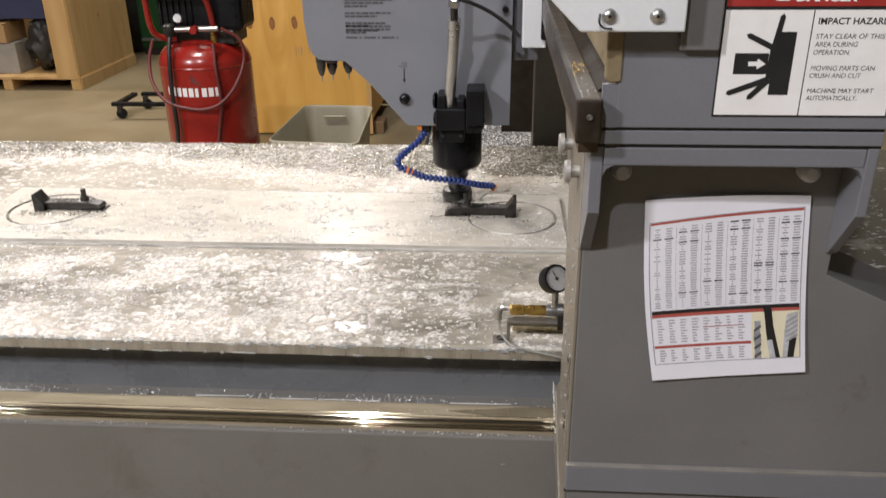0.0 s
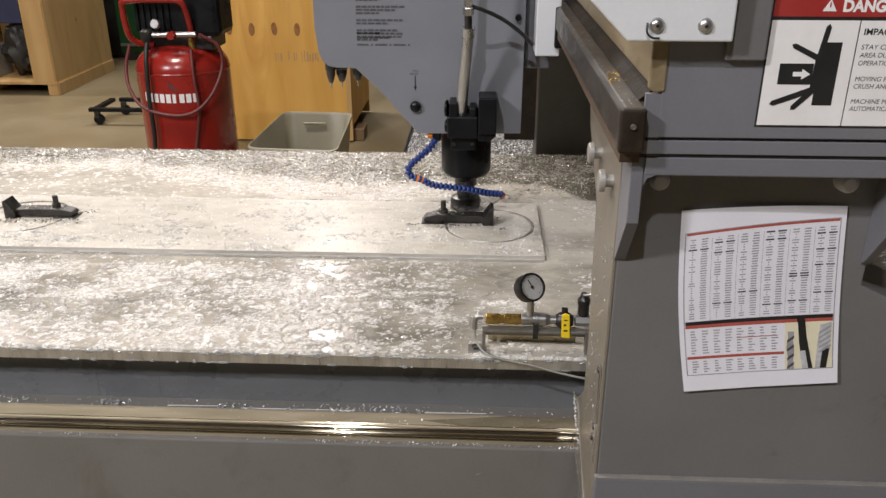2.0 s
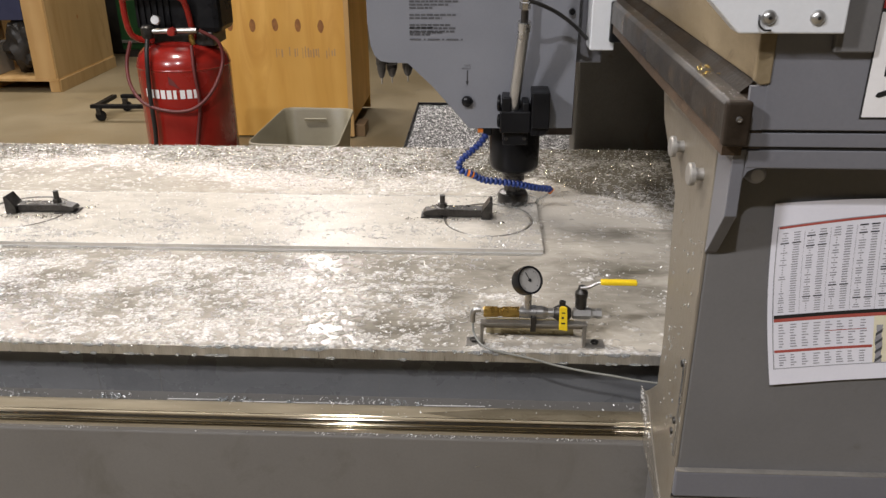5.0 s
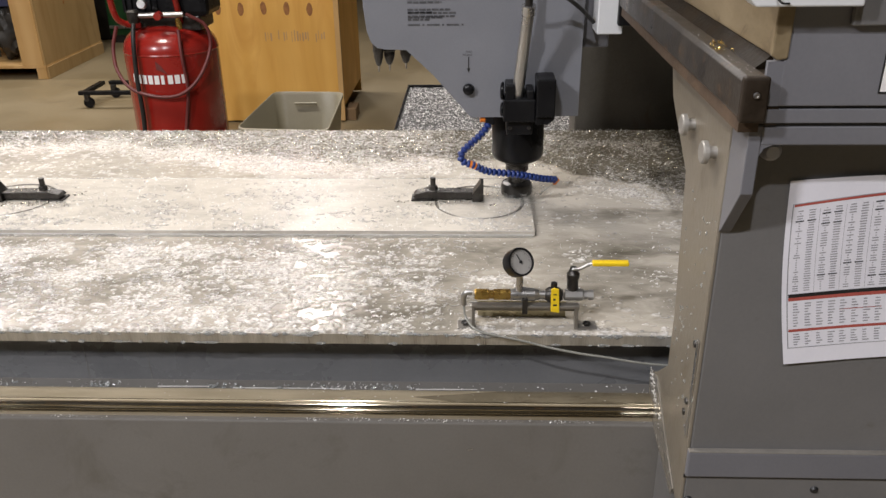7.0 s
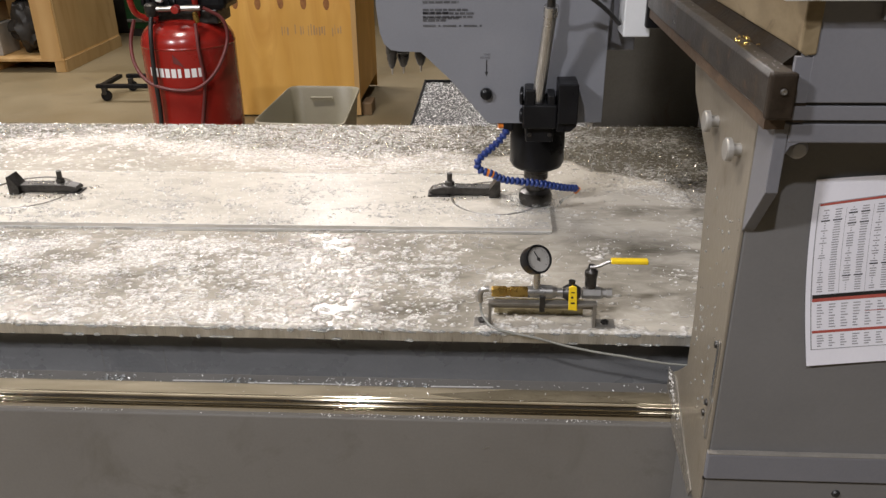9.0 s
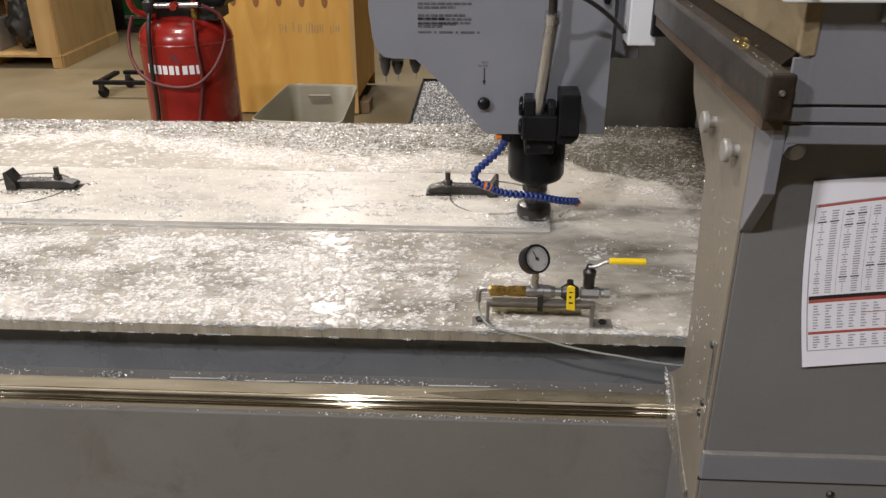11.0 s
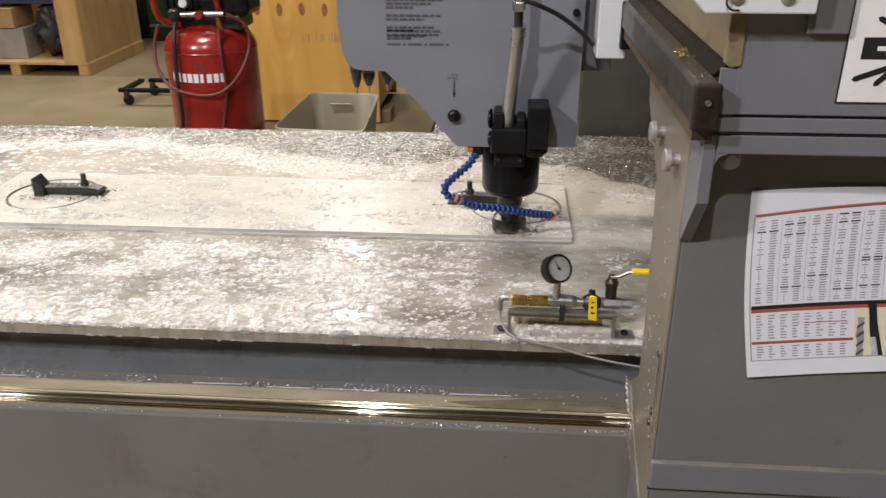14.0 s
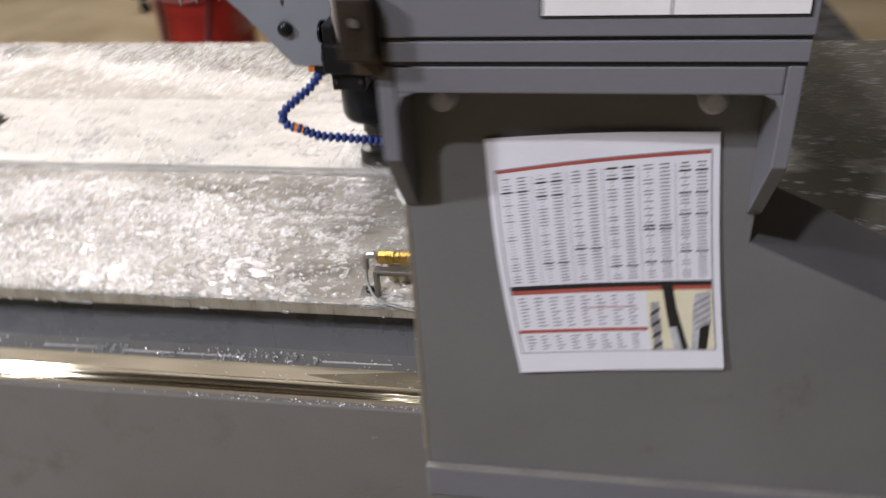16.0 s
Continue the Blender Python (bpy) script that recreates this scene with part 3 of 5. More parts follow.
def scatter_chips(name, label, count, area, z, keep, seed, size=(0.0016, 0.0048), material="chip_metal", width=(0.0004, 0.0011)):
    """Bent slivers of swarf thrown over a rectangle; keep(x, y) gives the share that stays."""
    rs = np.random.RandomState(seed)
    x = rs.uniform(area[0], area[1], count)
    y = rs.uniform(area[2], area[3], count)
    ok = rs.rand(count) < keep(x, y)
    x, y = x[ok], y[ok]
    n = len(x)
    l, w = rs.uniform(*size, n), rs.uniform(*width, n)
    th, tip, lean = rs.uniform(0, 6.28, n), rs.uniform(-0.5, 0.7, n), rs.uniform(-0.9, 0.9, n)
    d = np.stack([np.cos(th) * np.cos(tip), np.sin(th) * np.cos(tip), np.sin(tip)], 1)
    s = np.stack([-np.sin(th) * np.cos(lean), np.cos(th) * np.cos(lean), np.sin(lean)], 1)
    o = np.stack([x, y, np.full(n, z) + rs.uniform(0.0005, 0.0022, n)], 1)
    up = np.array([0, 0, 1.0])
    bend = rs.uniform(0.1, 0.5, n)[:, None] * l[:, None] * up
    p = np.stack([o - d * l[:, None] - s * w[:, None], o - d * l[:, None] + s * w[:, None], o + bend - s * w[:, None], o + bend + s * w[:, None],
                  o + d * l[:, None] - s * w[:, None], o + d * l[:, None] + s * w[:, None]], 1).reshape(-1, 3)
    k = np.arange(n)[:, None] * 6
    f = np.concatenate([k + np.array([0, 1, 3, 2]), k + np.array([2, 3, 5, 4])])
    me = bpy.data.meshes.new(name)
    me.from_pydata(p.tolist(), [], f.tolist())
    me.materials.append(M[material])
    return tagged(new(name, me), label, "metal chips", kind="stuff")


def chip_share(x, y):
    on_plate = (x > PLATE_X0) & (x < PLATE_X1) & (y > PLATE_Y0) & (y < PLATE_Y1)
    lump = 0.5 + 0.5 * value_noise(x * 14, y * 18, 21)
    k = np.where(y < 0.44, 0.08 + 0.25 * lump ** 2, 0.04 * lump)
    beyond = y - film_shore(x) - 0.04 * value_noise(x * 9, y * 9, 5)
    k = np.where(beyond > -0.12, np.maximum(k, 0.45 * lump), k)
    k = np.where(beyond > -0.02, np.where(x > 0.25, 0.2, 0.5), k)
    k = np.where((x > 0.4) & (y < 0.44), 0.4 * k, k)
    # few bright chips past x = 0.95, to darken the beam's shadow there
    k = np.where(x > 0.95, 0.12 * k, k)
    return np.where(on_plate, 0.0, k)


scatter_chips("metal_chips", "bright curled metal chips strewn over the wet table", 110000, (-1.6, 1.8, 0.004, 1.288), 0.9042, chip_share, 11, (0.0008, 0.0028))


def back_share(x, y):
    beyond = y - film_shore(x) - 0.04 * value_noise(x * 9, y * 9, 5)
    thick = 0.5 + 0.5 * value_noise(x * 24, y * 30, 22)
    return np.where(x > 0.25, 0.35, 1.0) * np.where(beyond > -0.03, 0.35 + 0.65 * thick, 0.12 * np.clip(1 + (beyond + 0.03) / 0.12, 0, 1))


scatter_chips("metal_chips", "coarse glittering swarf along the back of the table", 60000, (-1.6, 1.1, 0.7, 1.288), 0.9046, back_share, 19, (0.0009, 0.0028), "swarf", (0.0005, 0.0013))


def scatter_curls(name, label, count, area, z, keep, seed):
    """Small curled chips lying wet in the film, as open rings."""
    rs = np.random.RandomState(seed)
    x, y = rs.uniform(area[0], area[1], count), rs.uniform(area[2], area[3], count)
    ok = rs.rand(count) < keep(x, y)
    x, y = x[ok], y[ok]
    n, seg, sides = len(x), 6, 3
    r, w = rs.uniform(0.0024, 0.0068, n), rs.uniform(0.0004, 0.0009, n)
    start, sweep = rs.uniform(0, 6.28, n), rs.uniform(2.2, 5.2, n)
    sx, sy, rise = rs.uniform(0.7, 1.5, n), rs.uniform(0.6, 1.0, n), rs.uniform(-0.12, 0.16, n)
    pts = []
    for i in range(seg + 1):
        a = start + sweep * i / seg
        taper = w * (1 - 0.5 * abs(2 * i / seg - 1) ** 3)
        for k in range(sides):
            b = 2 * np.pi * k / sides + 0.5
            rad = r + taper * np.cos(b)
            pts.append(np.stack([x + rad * np.cos(a) * sx, y + rad * np.sin(a) * sy, z + taper * (np.sin(b) + 0.4) + r * rise * (i / seg)], 1))
    p = np.stack(pts, 1).reshape(-1, 3)
    per = (seg + 1) * sides
    base = [[i * sides + k, i * sides + (k + 1) % sides, (i + 1) * sides + (k + 1) % sides, (i + 1) * sides + k] for i in range(seg) for k in range(sides)]
    f = (np.arange(n)[:, None, None] * per + np.array(base)[None]).reshape(-1, 4)
    me = bpy.data.meshes.new(name)
    me.from_pydata(p.tolist(), [], f.tolist())
    me.materials.append(M["wet_curl"])
    me.shade_smooth()
    return tagged(new(name, me), label, "metal chips", kind="stuff")


def curl_share(x, y):
    lump = value_noise(x * 11, y * 20, 51) + 0.5 * value_noise(x * 28, y * 45, 52)
    k = np.clip(lump * 1.6 + 0.25, 0.02, 1)
    k = np.where(y > 0.44, 0.07 * k, k)
    k = np.where(x > 0.42, 0.15 * k, k)
    k = np.where((x > 0.6) & (y > 0.2), np.maximum(k, 0.06), k)
    k = np.where(x > 1.0, 0.3 * k, k)
    k = np.where(y > film_shore(x) - 0.08, np.maximum(k, 0.35), k)
    on = (x > PLATE_X0) & (x < PLATE_X1) & (y > PLATE_Y0 - 0.015) & (y < PLATE_Y1 + 0.01)
    return np.where(on, 0, k)


scatter_curls("curled_chips", "wet curled chips lying in the coolant film", 30000, (-1.5, 1.4, 0.006, 1.285), 0.9047, curl_share, 17)
scatter_curls("curled_chips", "wet curled chips lying on the plate", 9000, (PLATE_X0, PLATE_X1, PLATE_Y0, PLATE_Y1), 0.9151, lambda x, y: np.clip(value_noise(x * 14, y * 24, 53) * 1.4 + 0.15, 0.02, 1) * np.clip(1.2 - (y - 0.46) / 0.28, 0.12, 1), 18)


def plate_with_holes(name, z0, z1, x0, x1, y0, y1, holes, material, parent, label=""):
    bm = bmesh.new()
    edges = []

    def loop(points):
        vs = [bm.verts.new((p[0], p[1], z0)) for p in points]
        edges.extend(bm.edges.new((vs[i], vs[(i + 1) % len(vs)])) for i in range(len(vs)))
    loop([(x0, y0), (x1, y0), (x1, y1), (x0, y1)])
    for hx, hy, r in holes:
        loop([(hx + r * math.cos(a * math.pi / 32), hy + r * math.sin(a * math.pi / 32)) for a in range(64)])
    bmesh.ops.triangle_fill(bm, use_beauty=True, edges=edges)
    ret = bmesh.ops.extrude_face_region(bm, geom=list(bm.faces))
    for v in ret["geom"]:
        if isinstance(v, bmesh.types.BMVert):
            v.co.z = z1
    bmesh.ops.recalc_face_normals(bm, faces=list(bm.faces))
    return part(name, bm, material, parent, label)


HOLES = [(-0.79, 0.635, 0.112), (0.425, 0.625, 0.112)]


def workpiece():
    t = thing("workpiece", "flat aluminium plate with two round cut-outs, clamped on the table", "metal plate")
    plate_with_holes("plate", 0.9045, 0.915, PLATE_X0, PLATE_X1, PLATE_Y0, PLATE_Y1, HOLES, "workpiece_top", t)
    plate_with_holes("backing_sheet", 0.9, 0.9045, PLATE_X0, PLATE_X1 - 0.004, PLATE_Y0 - 0.012, PLATE_Y1 + 0.008, HOLES, "plate_metal", t)
    part("wet_bead", rod((PLATE_X0, PLATE_Y0 - 0.0012, 0.9056), (PLATE_X1, PLATE_Y0 - 0.0012, 0.9056), 0.0013, seg=8), "wet_curl", t, smooth=True)
    part("wet_bead", rod((PLATE_X0, PLATE_Y0 - 0.0005, 0.9146), (PLATE_X1, PLATE_Y0 - 0.0005, 0.9146), 0.0009, seg=8), "wet_curl", t, smooth=True)
    part("rear_burr", rod((PLATE_X0, PLATE_Y1 - 0.001, 0.9152), (PLATE_X1, PLATE_Y1 - 0.001, 0.9152), 0.0011, seg=8), "plate_metal", t, smooth=True)
    for hx, hy, r in HOLES:
        part("disc", lathe([(0, 0.9), (r - 0.006, 0.9), (r - 0.006, 0.9142), (r - 0.0075, 0.915), (0, 0.915)], (hx, hy, 0), seg=64), "workpiece_top", t)
        part("burr_ring", lathe([(r - 0.0010, 0.9145), (r, 0.9170), (r + 0.0014, 0.9150)], (hx, hy, 0), seg=64), "dull_steel", t, "thin raised cutting burr", True)
    return t


workpiece()


def plate_share(x, y):
    return 0.25 + 0.5 * (value_noise(x * 16, y * 22, 33) > 0.0) * np.clip(1.0 - (y - 0.46) / 0.3, 0.15, 1)


scatter_chips("metal_chips", "small bright chips lying on the plate", 7000, (PLATE_X0, PLATE_X1, PLATE_Y0, PLATE_Y1), 0.9148, plate_share, 12, (0.0012, 0.0036), width=(0.0005, 0.0014))


def step_clamp(x, y, way):
    """way +1: the stepped block stands at the +x end."""
    t = thing("step_clamp", "oily dark steel step clamp bolted through the plate", "clamp", (x, y, 0.915), "clamps on the plate")
    w = way
    bar = [(-0.085 * w, 0.010), (-0.075 * w, 0.004), (0.07 * w, 0.004), (0.07 * w, 0.022), (-0.05 * w, 0.024), (-0.078 * w, 0.018)]
    part("bar", prism(bar, "y", -0.017, 0.017, 0.0015), "dark_steel", t)
    fin = [(0.066 * w, 0.0), (0.094 * w, 0.0), (0.094 * w, 0.047), (0.087 * w, 0.050), (0.066 * w, 0.020)]
    part("step_block", prism(fin, "y", -0.028, 0.014, 0.001), "dark_steel", t)
    part("foot", box((min(-0.089 * w, -0.03 * w), -0.022, 0), (max(-0.089 * w, -0.03 * w), 0.022, 0.004), 0.001), "dark_steel", t)
    nut = part("nut", lathe([(0, 0.023), (0.012, 0.023), (0.012, 0.034), (0.009, 0.036), (0, 0.036)], (-0.034 * w, 0, 0), seg=6), "dark_steel", t)
    part("washer", lathe([(0, 0.022), (0.016, 0.022), (0.016, 0.0245), (0, 0.0245)], (-0.034 * w, 0, 0), seg=20), "steel", t)
    part("stud", rod((-0.034 * w, 0, 0.024), (-0.034 * w, 0, 0.056), 0.0068), "dark_steel", t, smooth=True)
    return t


scatter_chips("metal_chips", "bright chips washed along the bed ledge", 2600, (-1.3, 1.0, -0.02, 0.048), 0.7572, lambda x, y: 0.2 + 0.8 * (value_noise(x * 7, y * 5, 41) > 0.1), 14, (0.0008, 0.003))
scatter_chips("metal_chips", "fine chips lying on the guide rail", 220, (-1.3, 1.0, -0.064, -0.026), 0.7932, lambda x, y: 0.1 + 0.9 * (value_noise(x * 5, y * 5, 42) > 0.2), 15, (0.0006, 0.0018))
scatter_chips("metal_chips", "fine chips along the top edge of the base", 700, (-1.3, 1.0, -0.0745, -0.066), 0.7572, lambda x, y: 0.1 + 0.9 * (value_noise(x * 6, y * 5, 43) > 0.0), 16, (0.0006, 0.0022))

for cx, cy, seed in ((0.341, 0.648, 61), (-0.736, 0.642, 62)):
    scatter_chips("metal_chips", "bright chips washed against a clamp", 900, (cx - 0.13, cx + 0.13, cy - 0.055, cy + 0.045), 0.9155, lambda x, y: np.clip(value_noise(x * 30, y * 40, 63) * 1.5 + 0.3, 0, 1) * (np.abs(y - cy + 0.005) > 0.016), seed, (0.001, 0.0032), "swarf", (0.0005, 0.0014))
    scatter_chips("metal_chips", "wet chips lying on top of a clamp", 90, (cx - 0.07, cx + 0.06, cy - 0.015, cy + 0.015), 0.9385, lambda x, y: np.full(len(x), 0.8), seed + 5, (0.001, 0.003), "swarf", (0.0005, 0.0014))

step_clamp(0.341, 0.648, 1)
step_clamp(-0.736, 0.642, -1)

# ---- valve manifold on the table ----


def manifold():
    t = thing("valve_manifold", "brass and steel air valve manifold with pressure gauge on a bracket", "air valve")
    y, z = 0.032, 0.967
    br = part("bracket", box((0.409, y - 0.018, 0.947), (0.605, y - 0.002, 0.952), 0.0008), "dull_steel", t, "bent dull steel bracket")
    part("bracket_web", box((0.414, y - 0.0025, 0.934), (0.600, y + 0.0005, 0.948), 0.0006), "dull_steel", br)
    for x in (0.409, 0.598):
        part("bracket_leg", box((x, y - 0.018, 0.9035), (x + 0.006, y - 0.002, 0.949), 0.0008), "dull_steel", br)
    part("bracket_foot", box((0.382, y - 0.020, 0.9), (0.412, y + 0.012, 0.9065), 0.0012), "dull_steel", br)
    part("bracket_foot", box((0.604, y - 0.020, 0.9), (0.640, y + 0.012, 0.9065), 0.0012), "dull_steel", br)
    for x in (0.397, 0.622):
        part("foot_bolt", lathe([(0, 0.0125), (0.006, 0.0125), (0.0075, 0.011), (0.0075, 0.006), (0, 0.006)], (x, y - 0.004, 0.9), seg=6), "dark_steel", br)
    # added strip carries the golden reflection under the bracket as colour
    part("reflection_strip", box((0.420, y + 0.030, 0.9035), (0.586, y + 0.033, 0.936), 0.0006), "golden_reflection", br, "golden reflection under the bracket, shaped as a strip")
    strap = part("pipe_strap", lathe([(0.0118, -0.005), (0.0136, -0.005), (0.0136, 0.005), (0.0118, 0.005)], (0.506, y, z), (1, 0, 0), 24), "steel", br, smooth=True)
    part("strap_tab", box((0.501, y - 0.0195, 0.936), (0.511, y - 0.0165, 0.966), 0.0008), "dark_steel", strap)
    part("elbow", tube([(0.41, y, z + 0.004), (0.399, y, z + 0.003), (0.394, y, z - 0.006), (0.394, y, z - 0.022)], 0.0055), "steel", t, smooth=True)
    hexes = part("brass_fitting", lathe([(0, 0), (0.009, 0), (0.0105, 0.003), (0.0105, 0.026), (0.0085, 0.028), (0.0085, 0.034), (0.0105, 0.036), (0.0105, 0.068), (0.008, 0.07), (0.008, 0.078), (0, 0.078)], (0.414, y, z), (1, 0, 0), 8), "brass", t)
    part("tee", lathe([(0, 0), (0.0105, 0), (0.0105, 0.05), (0.009, 0.052), (0, 0.052)], (0.480, y, z), (1, 0, 0), 20), "steel", t, smooth=True)
    part("collar", lathe([(0.0, 0), (0.0125, 0), (0.0125, 0.012), (0.0, 0.012)], (0.512, y, z), (1, 0, 0), 24), "steel", t, smooth=True)
    part("pipe_nipple", rod((0.53, y, z), (0.552, y, z), 0.0078), "steel", t, smooth=True)
    ball = part("ball_valve", lathe([(0, 0), (0.0095, 0), (0.015, 0.008), (0.015, 0.024), (0.0095, 0.032), (0, 0.032)], (0.543, y, z), (1, 0, 0), 24), "dark_steel", t, smooth=True)
    part("stem", rod((0.559, y, z + 0.012), (0.559, y, z + 0.024), 0.006), "dark_steel", ball, smooth=True)
    lever = part("lever", prism([(0.553, 0.942), (0.569, 0.940), (0.566, 0.988), (0.558, 0.991), (0.552, 0.988)], "y", y - 0.021, y - 0.017, 0.0012), "yellow_vinyl", ball, "yellow vinyl valve lever")
    bm = bmesh.new()
    for k, (w, h) in enumerate([(0.007, 0.003), (0.004, 0.004), (0.006, 0.002)]):
        box((0.5565, y - 0.0216, 0.955 + k * 0.011), (0.5565 + w, y - 0.0209, 0.955 + k * 0.011 + h), bm=bm)
    part("lever_print", bm, "decal_black", lever)
    part("hex_fitting", lathe([(0, 0), (0.0085, 0), (0.0105, 0.002), (0.0105, 0.034), (0.008, 0.037), (0.008, 0.044), (0.0095, 0.045), (0.0095, 0.054), (0, 0.054)], (0.577, y, z), (1, 0, 0), 6), "steel", t)
    v2 = part("valve_body", lathe([(0, 0), (0.008, 0), (0.0105, 0.006), (0.0105, 0.026), (0.012, 0.028), (0.012, 0.036), (0.008, 0.04), (0.006, 0.048), (0, 0.048)], (0.593, y + 0.004, z + 0.006), (0, 0, 1), 20), "dark_steel", t, smooth=True)
    part("handle", tube([(0.59, y, z + 0.052), (0.604, y - 0.001, z + 0.054), (0.618, y - 0.002, z + 0.062), (0.632, y - 0.002, z + 0.066)], 0.0032), "steel", v2, smooth=True)
    part("grip", box((0.625, y - 0.009, z + 0.0615), (0.690, y + 0.005, z + 0.0695), 0.0022), "yellow_vinyl", v2, "yellow vinyl handle grip")
    # gauge, tipped back
    turn = pose(0.496, y, 1.033, 58, 0, 30)
    g = part("gauge_case", lathe([(0, -0.026), (0.018, -0.026), (0.0255, -0.020), (0.0265, 0.002), (0.0255, 0.0055), (0.0228, 0.0055), (0.0228, 0.001), (0, 0.001)], seg=40), "black_plastic", t, "black-cased round pressure gauge", True)
    g.matrix_local = turn
    part("dial", lathe([(0, 0.0018), (0.0226, 0.0018), (0.0226, 0.001)], seg=40), "dial_white", g)
    bm = bmesh.new()
    for k in range(25):
        a = math.radians(225 - k * 11.25)
        r0 = 0.0165 if k % 4 == 0 else 0.0185
        box((r0, -0.0003, 0.0019), (0.0203, 0.0003, 0.0022), bm=bm, turn=Matrix.Rotation(a, 4, "Z"))
    part("scale_marks", bm, "decal_black", g)
    part("needle", box((-0.005, -0.0007, 0.0026), (0.016, 0.0007, 0.0032), turn=Matrix.Rotation(math.radians(108), 4, "Z")), "decal_black", g)
    part("hub", lathe([(0, 0.0042), (0.0026, 0.004), (0.003, 0.002)], seg=16), "decal_black", g)
    part("gauge_stem", rod((0.496, y, z + 0.006), (0.496, y, 1.012), 0.0065), "steel", t, smooth=True)
    return t


manifold()


def hose(name, points, r, material, label, category):
    return tagged(part(name, tube(points, r, 10, 10), material, smooth=True), label, category)


hose("air_hose", [(0.394, 0.032, 0.947), (0.398, 0.02, 0.925), (0.415, 0.0, 0.912), (0.445, -0.008, 0.905), (0.50, -0.012, 0.895), (0.56, -0.018, 0.882), (0.64, -0.02, 0.868), (0.80, -0.022, 0.85), (1.1, -0.01, 0.862)], 0.0022, "clear_hose", "clear plastic air hose hanging over the table edge", "hose")

# ---- gantry ----


def gantry():
    t = thing("gantry", "grey painted milling gantry standing over the steel table", "gantry")
    leg = part("front_leg", prism([(0.5052, 0.45), (0.5052, 1.402), (0.842, 1.402), (0.839, 1.196), (0.976, 1.133), (1.25, 1.005), (1.25, 0.45)], "y", -0.275, -0.10, 0.002), "grey_paint", t, "grey painted steel leg cover with worn edges")
    part("cover_lip", box((0.5005, -0.284, 0.816), (1.25, -0.274, 0.864), 0.003), "beam_paint", leg)
    # pale strip paints the highlight along the lip's top edge
    part("lip_edge", box((0.501, -0.2845, 0.8635), (1.25, -0.2745, 0.866), 0.0008), "lip_highlight", leg)
    part("seam", box((0.5, -0.2768, 0.810), (1.25, -0.2748, 0.815)), "decal_black", leg)
    rs = random.Random(3)
    for x, z in ((0.705, 0.788), (0.835, 0.79), (0.965, 0.792), (0.512, 0.765)):
        part("screw", lathe([(0, 0.004), (0.004, 0.004), (0.0065, 0.001), (0.0065, -0.002)], (x, -0.275, z), (0, -1, 0), 14), "decal_black", leg)
    for x in (0.548, 0.786):
        part("hex_bolt", lathe([(0, 0.024), (0.008, 0.023), (0.0125, 0.018), (0.0135, 0.010), (0.0135, 0.0)], (x, -0.275, 1.347), (0, -1, 0), 24), "bolt_paint", leg, smooth=True)
    # hood that the beam rests on
    hood = part("hood", box((0.5168, -0.3372, 1.369), (0.8302, -0.2755, 1.393), 0.002), "beam_paint", t)
    cheek = [(-0.338, 1.3935), (-0.2755, 1.3935), (-0.2755, 1.228), (-0.284, 1.236), (-0.338, 1.306)]
    part("cheek", prism(cheek, "x", 0.5010, 0.5165, 0.0012), "beam_paint", hood)
    part("cheek", prism(cheek, "x", 0.8305, 0.8435, 0.0012), "beam_paint", hood)
    for x, d in ((0.5166, 1), (0.8304, -1)):
        part("gusset", prism([(x, 1.3695), (x + 0.015 * d, 1.3695), (x + 0.005 * d, 1.3650), (x, 1.3545)], "y", -0.3365, -0.2756), "beam_paint", hood)
    # side plate toward the head
    sp = [(0.076, 1.392), (0.076, 1.379), (0.05, 1.33), (-0.081, 1.245), (-0.114, 1.006), (-0.112, 0.91), (-0.06, 0.865), (-0.014, 0.83), (-0.02, 0.812), (-0.091, 0.774), (-0.227, 0.748), (-0.274, 0.735), (-0.274, 0.86), (-0.274, 1.392)]
    side = part("side_plate", prism(sp, "x", 0.5, 0.505, 0.0015), "dirty_plate", t, "coolant-stained beige side plate")
    for y, z in ((-0.10, 1.326), (-0.222, 1.323)):
        b = part("adjuster_bolt", rod((0.5, y, z), (0.484, y, z), 0.0088), "plain_steel", side, smooth=True)
        part("bolt_head", lathe([(0, 0.008), (0.014, 0.008), (0.016, 0.006), (0.016, 0), (0, 0)], (0.4875, y, z), (-1, 0, 0), 24), "plain_steel", b)
    for y, z in ((-0.248, 1.035), (-0.235, 0.905), (-0.243, 0.93)):
        part("screw", lathe([(0, 0.004), (0.005, 0.003), (0.006, 0)], (0.5, y, z), (-1, 0, 0), 14), "dark_steel", side, smooth=True)
    part("edge_strip", box((0.4975, -0.268, 0.88), (0.5005, -0.258, 1.05), 0.0008), "steel", side)
    part("wiper", prism([(-0.010, 0.838), (-0.014, 0.800), (-0.030, 0.774), (-0.060, 0.758), (-0.100, 0.750), (-0.165, 0.742), (-0.227, 0.732), (-0.236, 0.752), (-0.17, 0.785), (-0.11, 0.822), (-0.06, 0.852)], "x", 0.4972, 0.4998), "wet_flap", side, "wet translucent rail wiper")
    clung = bmesh.new()
    for i in range(60):
        k = abs(rs.gauss(0, 0.4))
        y, z = -0.02 - 0.12 * k + rs.uniform(-0.015, 0.015), 0.835 - 0.05 * k + rs.uniform(-0.012, 0.012)
        bmesh.ops.create_icosphere(clung, subdivisions=1, radius=rs.uniform(0.0008, 0.0024), matrix=Matrix.Translation((0.4968, y, z)) @ Matrix.Diagonal((0.6, rs.uniform(0.6, 2), 1, 1)))
    tagged(part("clung_swarf", clung, "wet_curl", side, "wet swarf clinging to the wiper", True), kind="stuff")
